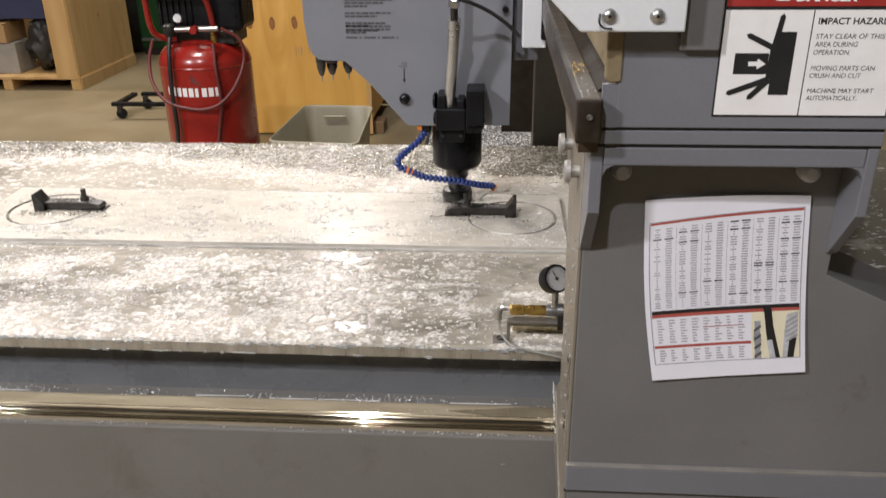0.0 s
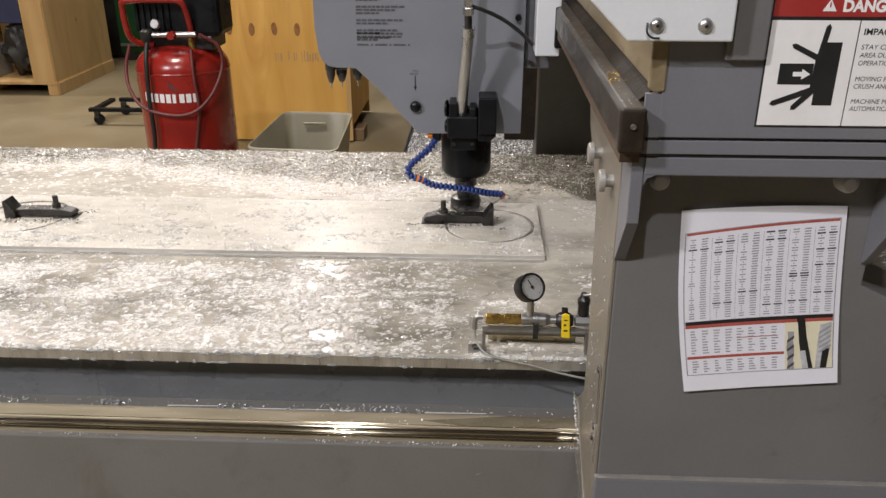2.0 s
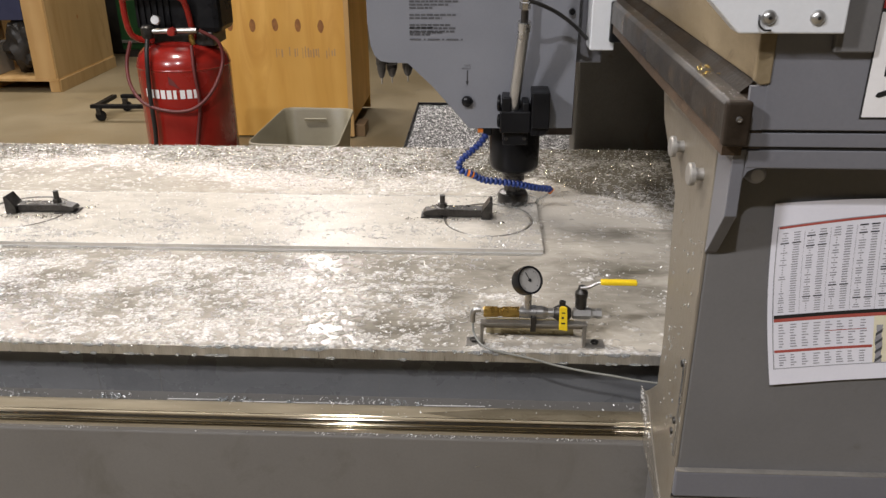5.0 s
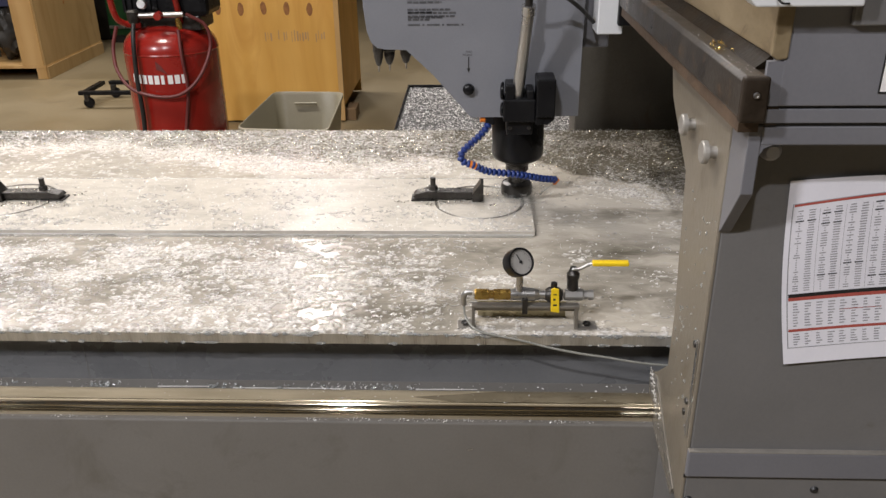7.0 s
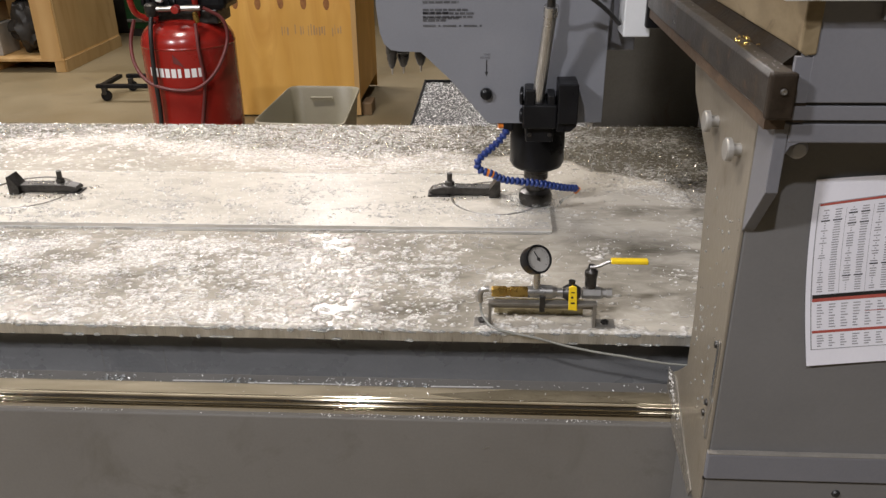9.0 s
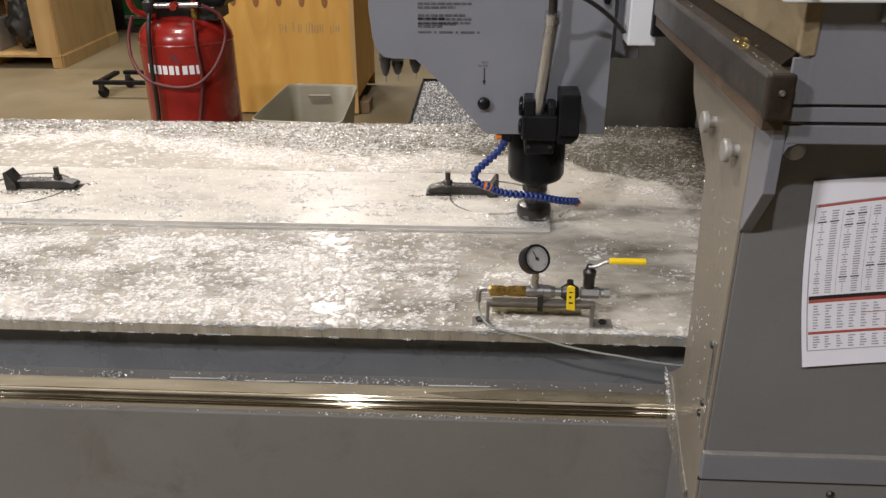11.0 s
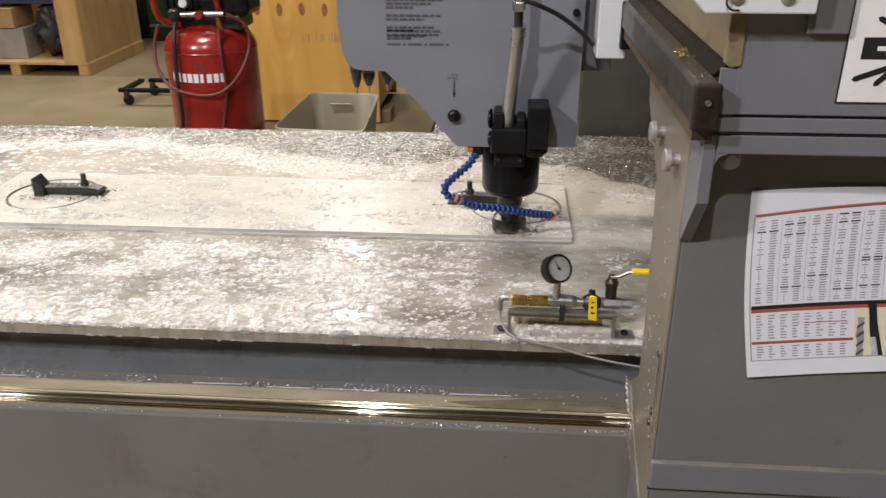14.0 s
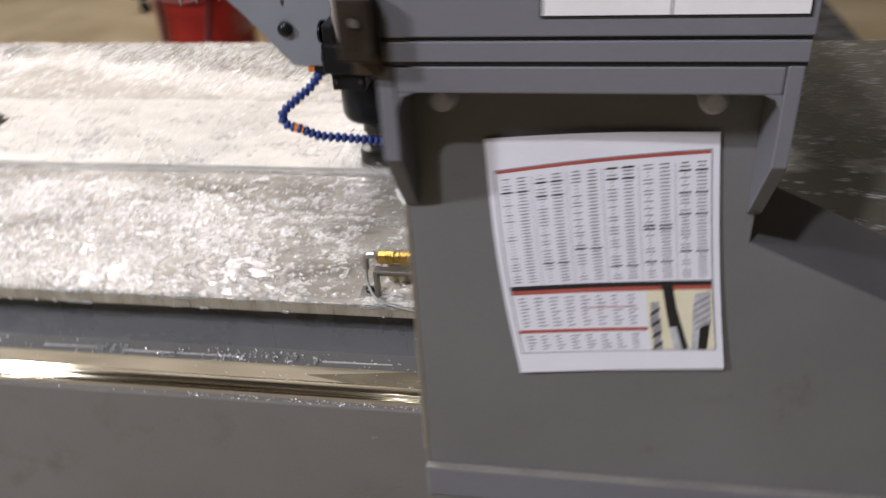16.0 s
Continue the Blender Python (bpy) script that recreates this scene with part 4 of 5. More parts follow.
    # beam
    beam = part("beam", box((0.53, -0.335, 1.395), (0.845, 1.5, 1.95), 0.003), "beam_paint", t)
    part("end_cover", box((0.527, -0.342, 1.4185), (0.8455, -0.334, 1.95), 0.0015), "beam_paint", beam)
    part("cover_tab", box((0.5095, -0.3418, 1.4187), (0.5285, -0.3345, 1.471)), "beam_paint", beam)
    part("rail_back", box((0.508, -0.34, 1.395), (0.5302, 1.46, 1.452)), "brown_oil_and_gap", beam)
    part("end_strip", box((0.5095, -0.3405, 1.3975), (0.8445, -0.334, 1.4145), 0.001), "beam_paint", beam)
    part("seam", box((0.5095, -0.3375, 1.4143), (0.8445, -0.334, 1.4188)), "decal_black", beam)
    part("seam", box((0.5095, -0.3375, 1.3938), (0.8445, -0.3335, 1.3978)), "decal_black", beam)
    part("greasy_face", box((0.5235, -0.333, 1.470), (0.530, 1.48, 1.62), 0.002), "beige_grease", beam, "greasy beige rail mounting face")
    part("greasy_end", prism([(0.511, 1.478), (0.518, 1.4725), (0.5302, 1.4745), (0.5305, 1.62), (0.511, 1.62)], "y", -0.3445, -0.3335, 0.002), "beige_grease", beam, "crusted beige end of the mounting face")
    part("chip_ledge", prism([(0.508, 1.4525), (0.53, 1.4525), (0.53, 1.474), (0.522, 1.464)], "y", -0.298, 1.45), "brown_sludge", beam)
    # cross rail
    rail = part("cross_rail", prism([(0.480, 1.409), (0.480, 1.450), (0.486, 1.456), (0.508, 1.456), (0.508, 1.405), (0.484, 1.405)], "y", -0.352, 1.46, 0.0015), "oily_steel", t, "oily dark steel cross rail")
    part("end_cap", box((0.4785, -0.364, 1.404), (0.509, -0.351, 1.4575), 0.003), "brown_oil_and_gap", rail)
    part("cap_screw", lathe([(0, 0.001), (0.0016, 0.001), (0.002, 0.003), (0.003, 0.003), (0.0038, 0.001), (0.0038, -0.001)], (0.494, -0.364, 1.437), (0, -1, 0), 16), "steel", rail)
    part("rail_seat", box((0.4845, -0.345, 1.388), (0.508, 1.46, 1.4048)), "rust_edge", rail, "rust-brown rail seat")
    # white junction cover
    white = part("junction_cover", prism([(0.477, 1.536), (0.592, 1.536), (0.592, 1.95), (0.435, 1.95), (0.435, 1.578)], "y", -0.372, -0.343, 0.002), "white_paint", t, "white painted junction cover with two screws")
    for x in (0.5075, 0.560):
        s = part("pan_screw", lathe([(0, 0.0055), (0.004, 0.0052), (0.0075, 0.0025), (0.0085, 0)], (x, -0.372, 1.5535), (0, -1, 0), 24), "steel", white, smooth=True)
        part("drive_slot", lathe([(0, 0.0058), (0.0022, 0.0058), (0.0022, 0.004)], (x, -0.372, 1.5535), (0, -1, 0), 6), "decal_black", s)
    part("wire_end", tube([(0.497, -0.373, 1.556), (0.4965, -0.377, 1.547), (0.502, -0.377, 1.541), (0.511, -0.374, 1.540)], 0.0012, 6, 6), "black_cable", white)
    part("cable_cover", box((0.592, -0.352, 1.512), (0.637, -0.343, 1.95), 0.002), "grey_paint", t)
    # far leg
    # the shade on this leg is in its paint colour
    part("rear_leg", box((0.5, 1.335, 0.0), (0.842, 1.5, 1.395), 0.003), "shaded_rusty_paint", t)
    # added panel, darkens the gap between head and rear leg
    part("dark_backdrop", box((0.395, 1.40, 0.92), (0.498, 1.412, 1.95), 0.002), "brown_oil_and_gap", t, "dark panel added to darken the gap behind the head")
    # gold chips caught on the rail
    bm = bmesh.new()
    for i in range(24):
        m = pose(0.495 + rs.uniform(-0.008, 0.010), -0.19 + rs.uniform(-0.026, 0.022), 1.4575 + rs.uniform(0, 0.006), rs.uniform(0, 360), rs.uniform(0, 360), 0)
        tube([m @ Vector(p) for p in ((0, 0, 0), (0.002, 0.0014, 0), (0.002, 0.0034, 0.0014), (0, 0.004, 0.002))], 0.0004, 3, 5, bm)
    wet = bmesh.new()
    for i in range(26):
        r = rs.uniform(0.0005, 0.0012)
        y = rs.choice((rs.uniform(-0.34, -0.1), rs.uniform(-0.1, 0.5)))
        bmesh.ops.create_icosphere(wet, subdivisions=1, radius=r, matrix=Matrix.Translation((rs.uniform(0.484, 0.507), y, 1.4562)) @ Matrix.Diagonal((1, rs.uniform(1, 3), 0.6, 1)))
    tagged(part("oil_beads", wet, "steel", rail, "beads of oil on the rail", True), kind="stuff")
    tagged(part("brass_swarf", bm, "gold_chip", rail, "golden curled brass swarf"), kind="stuff")
    bm = bmesh.new()
    for i in range(70):
        y, z = rs.uniform(-0.27, -0.12), rs.uniform(0.88, 1.24)
        r = rs.uniform(0.0008, 0.0026)
        bmesh.ops.create_icosphere(bm, subdivisions=1, radius=r, matrix=Matrix.Translation((0.4995, y, z)) @ Matrix.Diagonal((0.6, 1, rs.uniform(1, 2), 1)))
    tagged(part("splash_drops", bm, "water", side, "clear splash drops", True), kind="stuff")
    return t


GANTRY = gantry()


def hazard_sign(parent):
    y = -0.3424
    x0, x1, z0, z1 = 0.639, 0.8395, 1.434, 1.602
    s = part("hazard_sign", box((x0, y - 0.0012, z0), (x1, y, z1), 0.0004), "decal_black", parent, "white, red and black machine hazard sign")
    part("white_panel", box((x0 + 0.002, y - 0.0018, z0 + 0.002), (0.7375, y - 0.0008, 1.556)), "decal_white", s)
    part("white_panel", box((0.739, y - 0.0018, z0 + 0.002), (x1 - 0.002, y - 0.0008, 1.556)), "decal_white", s)
    part("red_band", box((x0 + 0.002, y - 0.0018, 1.560), (x1 - 0.002, y - 0.0008, z1 - 0.002)), "decal_red", s)
    letters("lettering", "DANGER", 0.0125, (0.716, y - 0.0020, 1.566), "decal_white", s, width=0.066, bold=0.06)
    part("triangle", prism([(0.694, 1.566), (0.709, 1.566), (0.7015, 1.579)], "y", y - 0.0024, y - 0.0016), "decal_white", s)
    # pictogram in plain bars and blocks
    f = y - 0.0021
    part("exclamation_mark", box((0.7008, y - 0.0028, 1.5705), (0.7022, y - 0.0018, 1.5755)), "decal_red", s)
    part("block", box((0.657, f, 1.484), (0.695, y - 0.0016, 1.508)), "decal_black", s)
    part("block", box((0.700, f, 1.460), (0.7225, y - 0.0016, 1.532)), "decal_black", s)
    part("arrow", prism([(0.673, 1.4935), (0.683, 1.4935), (0.683, 1.490), (0.6925, 1.496), (0.683, 1.502), (0.683, 1.4985), (0.673, 1.4985)], "y", f - 0.0006, y - 0.0016), "decal_white", s)
    for ax, az, bx, bz, r in ((0.697, 1.515, 0.670, 1.528, 0.0032), (0.699, 1.51, 0.7045, 1.549, 0.0032), (0.697, 1.478, 0.655, 1.462, 0.0034), (0.699, 1.478, 0.679, 1.457, 0.0034), (0.6975, 1.478, 0.6985, 1.512, 0.003)):
        a, b = Vector((ax, 0, az)), Vector((bx, 0, bz))
        n = Vector((-(b - a).z, 0, (b - a).x)).normalized() * r
        q = [a + n, b + n * 0.9, b + (b - a).normalized() * r, b - n * 0.9, a - n]
        part("bar", prism([(p.x, p.z) for p in q], "y", f - 0.0003, y - 0.0016), "decal_black", s)
    rows = [("IMPACT HAZARD", 1.5405, 0.0072, 0.078), ("STAY CLEAR OF THIS", 1.5245, 0.0056, 0.0755), ("AREA DURING", 1.5155, 0.0056, 0.0475), ("OPERATION.", 1.5065, 0.0056, 0.0405),
            ("MOVING PARTS CAN", 1.4885, 0.0056, 0.0715), ("CRUSH AND CUT", 1.4800, 0.0056, 0.0575), ("MACHINE MAY START", 1.4625, 0.0056, 0.0750), ("AUTOMATICALLY.", 1.4540, 0.0056, 0.0575)]
    for k, (txt, z, hgt, w) in enumerate(rows):
        letters("lettering", txt, hgt, (0.744, y - 0.0020, z), "decal_black", s, 0.12 if k else 0.0, w, bold=0.0 if k else 0.03)


hazard_sign(GANTRY)


def drill_chart():
    """A sheet taped to the leg, hanging a little askew; u runs across it, v down."""
    t = thing("drill_chart", "white printed drill size chart taped to the grey leg", "paper sheet")
    tl, tr, bl, br = (0.584, 1.302), (0.797, 1.312), (0.618, 1.023), (0.832, 1.045)

    def at(u, v, off):
        x = (tl[0] * (1 - u) + tr[0] * u) * (1 - v) + (bl[0] * (1 - u) + br[0] * u) * v
        z = (tl[1] * (1 - u) + tr[1] * u) * (1 - v) + (bl[1] * (1 - u) + br[1] * u) * v
        x -= 0.006 * math.sin(math.pi * v) * (1 - 0.6 * u)
        z += 0.004 * math.sin(math.pi * u) * (1 - v)
        lift = 0.0025 + 0.006 * (v ** 3) * (0.4 + 0.6 * abs(u - 0.45)) + 0.003 * math.sin(3.1 * u) * (1 - v) ** 2
        return Vector((x, -0.2755 - lift - off, z))

    def ink(u, v, off):
        """The print sits askew on the sheet."""
        return at(u, v - u * 0.085 * (1 - v) ** 2, off)

    def patch(bm, u0, u1, v0, v1, off, nu=1, nv=1):
        where = ink if off > 0.0003 else at
        g = [[bm.verts.new(where(u0 + (u1 - u0) * i / nu, v0 + (v1 - v0) * j / nv, off)) for i in range(nu + 1)] for j in range(nv + 1)]
        for j in range(nv):
            for i in range(nu):
                bm.faces.new((g[j][i], g[j + 1][i], g[j + 1][i + 1], g[j][i + 1]))
        return bm
    bm = patch(bmesh.new(), 0, 1, 0, 1, 0, 16, 20)
    patch(bm, 0, 1, 0, 1, -0.0003, 16, 20)
    sheet = part("sheet", bm, "paper", t, smooth=True)
    e = 0.0004
    bm = bmesh.new()
    for a in ((0.03, 0.97, 0.122, 0.126), (0.03, 0.97, 0.905, 0.909)):
        patch(bm, *a, e, 12, 1)
    for a in ((0.03, 0.036, 0.122, 0.909), (0.964, 0.97, 0.122, 0.909)):
        patch(bm, *a, e, 1, 14)
    for k in range(1, 6):
        u = 0.04 + 0.155 * k
        patch(bm, u, u + 0.0018, 0.16, 0.60, e, 1, 8)
    part("border", bm, "print_grey", sheet)
    bm = patch(bmesh.new(), 0.04, 0.962, 0.126, 0.137, e, 12, 1)
    part("header_band", bm, "print_red", sheet)
    part("header_band", patch(bmesh.new(), 0.04, 0.962, 0.622, 0.64, e, 12, 1), "print_red", sheet)
    part("header_band", patch(bmesh.new(), 0.04, 0.66, 0.800, 0.815, e, 8, 1), "print_red", sheet)
    part("header_band", patch(bmesh.new(), 0.36, 0.62, 0.705, 0.709, e, 4, 1), "print_red", sheet)
    part("dark_band", patch(bmesh.new(), 0.04, 0.962, 0.602, 0.622, e, 12, 1), "decal_black", sheet)
    rs = random.Random(8)
    grey, dark = bmesh.new(), bmesh.new()
    for c in range(6):
        for r in range(34):
            v = 0.160 + r * 0.0128
            bold = rs.random() < 0.07 + 0.02 * c
            for u, w in ((0.055 + 0.155 * c, 0.050), (0.125 + 0.155 * c, 0.052)):
                if u < 0.1 + 0.155 * c and not bold and rs.random() < 0.45:
                    w *= 0.22
                w *= rs.uniform(0.6, 0.85) if not bold else 1.0
                k = (0.052 - w) / 2
                patch(dark if bold else grey, u + k, u + k + w, v, v + (0.0070 if bold else 0.0050), e)
    for c in range(8):
        for r in range(9):
            v = 0.655 + r * 0.0155
            patch(grey, 0.07 + 0.073 * c, 0.07 + 0.073 * c + rs.uniform(0.02, 0.045), v, v + 0.006, e)
        for r in range(5):
            v = 0.828 + r * 0.0145
            patch(grey, 0.07 + 0.073 * c, 0.07 + 0.073 * c + rs.uniform(0.02, 0.045), v, v + 0.006, e)
    tagged(part("figure_print", grey, "print_grey", sheet), kind="stuff")
    tagged(part("bold_print", dark, "print_dark", sheet), kind="stuff")
    part("picture_ground", patch(bmesh.new(), 0.665, 0.962, 0.64, 0.903, e, 4, 4), "print_cream", sheet)

    def shape(points, mat, off):
        bm = bmesh.new()
        bm.faces.new([bm.verts.new(ink(u, v, off)) for u, v in points])
        return part("drill_picture", bm, mat, sheet)
    shape([(0.735, 0.612), (0.775, 0.605), (0.79, 0.63), (0.80, 0.72), (0.84, 0.903), (0.775, 0.903), (0.755, 0.76), (0.745, 0.65)], "decal_black", 0.0008)
    shape([(0.757, 0.80), (0.793, 0.80), (0.812, 0.903), (0.775, 0.903)], "print_silver", 0.0010)
    shape([(0.885, 0.66), (0.955, 0.645), (0.95, 0.78), (0.925, 0.903), (0.855, 0.903), (0.87, 0.75)], "print_silver", 0.0008)
    shape([(0.90, 0.80), (0.945, 0.79), (0.925, 0.903), (0.885, 0.903)], "decal_black", 0.0010)
    for k in range(5):
        v = 0.668 + k * 0.027
        shape([(0.878, v + 0.03), (0.952, v - 0.008), (0.952, v + 0.004), (0.878, v + 0.042)], "print_grey", 0.0012)
    shape([(0.682, 0.69), (0.722, 0.69), (0.716, 0.74), (0.724, 0.80), (0.716, 0.85), (0.722, 0.903), (0.676, 0.903), (0.684, 0.84), (0.674, 0.78), (0.684, 0.73)], "print_grey", 0.0008)
    for k in range(4):
        v = 0.715 + k * 0.05
        shape([(0.678, v + 0.022), (0.722, v - 0.004), (0.722, v + 0.012), (0.678, v + 0.038)], "print_dark", 0.0010)
    return t


CHART = drill_chart()

# ---- spindle head, built at the start of its travel ----


def spindle_head():
    t = thing("spindle_head", "light grey milling head with black spindle and blue coolant hose", "milling head")
    out = [(-0.082, 1.95), (-0.080, 1.40), (-0.074, 1.345), (-0.066, 1.322), (-0.052, 1.309), (-0.035, 1.3055), (0.014, 1.304), (0.075, 1.246), (0.160, 1.1475), (0.168, 1.1455), (0.413, 1.1485), (0.4145, 1.36), (0.417, 1.95)]
    house = part("housing", prism(out, "y", 0.65, 0.66, 0.0012), "head_paint", t, "light grey sheet metal head cover with warning print")
    part("housing_back", box((0.08, 0.661, 1.25), (0.405, 0.90, 1.95)), "beam_paint", house)
    part("spindle_mount", box((0.20, 0.661, 1.15), (0.37, 0.86, 1.255)), "dark_steel", house)
    # warning print: unreadable lines as bars
    rs = random.Random(2)
    bm = bmesh.new()
    z = 1.475
    for n, gap in ((3, 0.008), (3, 0.0085), (2, 0.0085), (4, 0.0085)):
        for k in range(n):
            x, end = 0.02, 0.02 + (rs.uniform(0.085, 0.118) if k < n - 1 else rs.uniform(0.04, 0.08))
            while x < end:
                w = rs.uniform(0.006, 0.016)
                box((x, 0.6488, z), (min(x + w, end), 0.6499, z + 0.0042), bm=bm)
                x += w + 0.0025
            z -= 0.0073
        z -= gap
    for zz, w in ((1.3855, 0.055), (1.3745, 0.070)):
        x = 0.02
        while x < 0.02 + w:
            k = rs.uniform(0.008, 0.015)
            box((x, 0.6488, zz), (x + k, 0.6499, zz + 0.0042), bm=bm)
            x += k + 0.0025
    for x, w in ((0.02, 0.027), (0.053, 0.004), (0.063, 0.028), (0.097, 0.004), (0.107, 0.028), (0.141, 0.004)):
        box((x, 0.6488, 1.3585), (x + w, 0.6499, 1.3622), bm=bm)
    part("warning_print", bm, "print_dark", house)
    letters("lettering", "TOOL", 0.0042, (0.1495, 0.6495, 1.2975), "print_dark", house)
    letters("lettering", "RELEASE", 0.0042, (0.1435, 0.6495, 1.2905), "print_dark", house)
    part("arrow_print", prism([(0.1555, 1.288), (0.1575, 1.288), (0.1575, 1.262), (0.160, 1.262), (0.1565, 1.252), (0.153, 1.262), (0.1555, 1.262)], "y", 0.6488, 0.6499), "decal_black", house)
    kn = part("release_button", lathe([(0, 0.016), (0.007, 0.0145), (0.0125, 0.010), (0.0135, 0.004), (0.012, 0)], (0.1565, 0.65, 1.214), (0, -1, 0), 28), "black_plastic", house, "black domed push button", True)
    # spare tool chucks under the housing
    for x, y, s in ((-0.056, 0.70, 0.7), (-0.032, 0.715, 0.85), (0.006, 0.73, 0.85), (0.05, 0.78, 0.85)):
        c = part("tool_chuck", lathe([(0, 0.06), (0.017 * s, 0.06), (0.019 * s, 0.045), (0.019 * s, 0.020), (0.016 * s, 0.017), (0.016 * s, 0.008), (0.009 * s, -0.010), (0.005 * s, -0.014), (0, -0.014)], (x, y, 1.272), (0, 0, 1), 20), "dark_steel", t, smooth=True)
        part("drill_bit", rod((x, y, 1.262), (x, y, 1.243), 0.0032, 0.0012, 10), "steel", c)
        part("chuck_arm", rod((x, y, 1.31), (x, y, 1.42), 0.010, seg=12), "dark_steel", c)
    # spindle
    ax, ay = 0.2785, 0.75
    sp = part("spindle_body", lathe([(0, 1.012), (0.052, 1.0125), (0.060, 1.017), (0.0645, 1.027), (0.0645, 1.118), (0.060, 1.124), (0.060, 1.155), (0, 1.155)], (ax, ay, 0), seg=56), "black_plastic", t, "glossy black spindle body", True)
    part("nose_ring", lathe([(0, 0.995), (0.026, 0.995), (0.030, 0.998), (0.0335, 1.003), (0.0335, 1.014), (0, 1.014)], (ax, ay, 0), seg=40), "dark_steel", sp, smooth=True)
    part("tool_holder", lathe([(0, 0.95), (0.023, 0.95), (0.0245, 0.962), (0.0245, 0.980), (0.029, 0.983), (0.029, 0.997), (0, 0.997)], (ax, ay, 0), seg=40), "cutter_steel", sp, smooth=True)
    cut = new("cutter")
    cut.parent = t
    cb = lathe([(0, 0), (0.032, 0), (0.0395, 0.003), (0.0405, 0.022), (0.037, 0.031), (0.0255, 0.036), (0, 0.036)], seg=40)
    head = part("cutter_body", cb, "cutter_steel", cut, "wet dark face mill cutter", True)
    for k in range(5):
        part("insert", box((0.030, -0.004, -0.0008), (0.0418, 0.002, 0.011), 0.0006, turn=Matrix.Rotation(k * 1.2566, 4, "Z")), "steel", cut)
    cut.location = (ax, ay, 0.9165)
    # actuator in front
    bl = part("actuator_block", box((0.236, 0.585, 1.152), (0.309, 0.651, 1.205), 0.004), "black_plastic", t, "black tool clamp actuator")
    part("fork", box((0.240, 0.588, 1.2), (0.262, 0.648, 1.238), 0.004), "black_plastic", bl)
    part("fork", box((0.288, 0.588, 1.2), (0.305, 0.648, 1.226), 0.004), "black_plastic", bl)
    part("nose_block", box((0.244, 0.60, 1.118), (0.304, 0.68, 1.153), 0.004), "black_plastic", bl)
    part("side_disc", lathe([(0, 0.006), (0.016, 0.006), (0.020, 0.004), (0.020, 0)], (0.236, 0.615, 1.218), (-1, 0.12, 0), 28), "black_plastic", bl, smooth=True)
    part("side_disc", lathe([(0, 0.006), (0.012, 0.006), (0.016, 0.004), (0.016, 0)], (0.236, 0.615, 1.175), (-1, 0.12, 0), 28), "black_plastic", bl, smooth=True)
    part("solenoid", box((0.3095, 0.575, 1.166), (0.352, 0.651, 1.252), 0.003), "black_plastic", bl)
    part("solenoid_foot", prism([(0.309, 1.166), (0.352, 1.166), (0.352, 1.158), (0.338, 1.146), (0.309, 1.146)], "y", 0.585, 0.648, 0.002), "black_plastic", bl)
    for x in (0.252, 0.296):
        part("screw", lathe([(0, 0.004), (0.004, 0.004), (0.005, 0)], (x, 0.60, 1.135), (0, -1, 0), 12), "dark_steel", bl)
    cyl = part("air_cylinder", rod((0.2665, 0.612, 1.195), (0.2845, 0.555, 1.402), 0.0135, 0.0128, 28), "steel", t, "worn steel air cylinder", True)
    part("cylinder_cap", rod((0.2845, 0.5555, 1.397), (0.2843, 0.550, 1.416), 0.0148, seg=28), "steel", cyl, smooth=True)
    part("neck", rod((0.2843, 0.551, 1.414), (0.2840, 0.543, 1.447), 0.0085, seg=20), "dark_steel", cyl, smooth=True)
    part("port_fitting", lathe([(0, 0), (0.0125, 0), (0.0125, 0.016), (0.0105, 0.018), (0.0105, 0.034), (0, 0.034)], (0.284, 0.543, 1.445), (0, -0.25, 1), 6), "steel", cyl)
    part("upper_rod", rod((0.284, 0.536, 1.475), (0.284, 0.52, 1.95), 0.0095, seg=20), "steel", cyl, smooth=True)
    part("air_line", tube([(0.292, 0.54, 1.462), (0.32, 0.55, 1.452), (0.36, 0.58, 1.43), (0.40, 0.60, 1.40), (0.432, 0.62, 1.368)], 0.0045, 8, 10), "black_cable", cyl, smooth=True)
    # carriage side
    car = part("carriage_cover", box((0.437, 0.60, 1.345), (0.492, 0.68, 1.95), 0.003), "white_paint", t, "white carriage cover with black latch")
    part("latch", box((0.479, 0.585, 1.365), (0.513, 0.612, 1.455), 0.004), "black_plastic", car)
    part("carriage_plate", box((0.417, 0.69, 1.30), (0.478, 0.98, 1.95), 0.003), "beam_paint", t)
    part("bearing_block", box((0.462, 0.70, 1.396), (0.479, 0.95, 1.468), 0.003), "dark_steel", t)
    part("fitting_knob", lathe([(0, 0.012), (0.006, 0.012), (0.0075, 0.009), (0.0075, 0)], (0.398, 0.65, 1.425), (0, -1, 0), 16), "black_plastic", house, smooth=True)
    # jointed coolant hose
    el = part("hose_inlet", box((0.196, 0.652, 1.126), (0.218, 0.680, 1.149), 0.004), "black_plastic", t)
    part("inlet_cap", rod((0.197, 0.664, 1.139), (0.184, 0.662, 1.139), 0.0085, seg=12), "orange_plastic", el, "orange cap")
    line = [(0.207, 0.662, 1.132), (0.190, 0.645, 1.110), (0.165, 0.628, 1.091), (0.143, 0.614, 1.074), (0.1385, 0.611, 1.060), (0.147, 0.610, 1.048), (0.170, 0.612, 1.040), (0.200, 0.626, 1.021), (0.240, 0.641, 1.011), (0.290, 0.660, 0.998), (0.335, 0.688, 0.980), (0.366, 0.712, 0.969), (0.379, 0.724, 0.963)]
    pts = spline(line, 24)
    bead = bmesh.new()
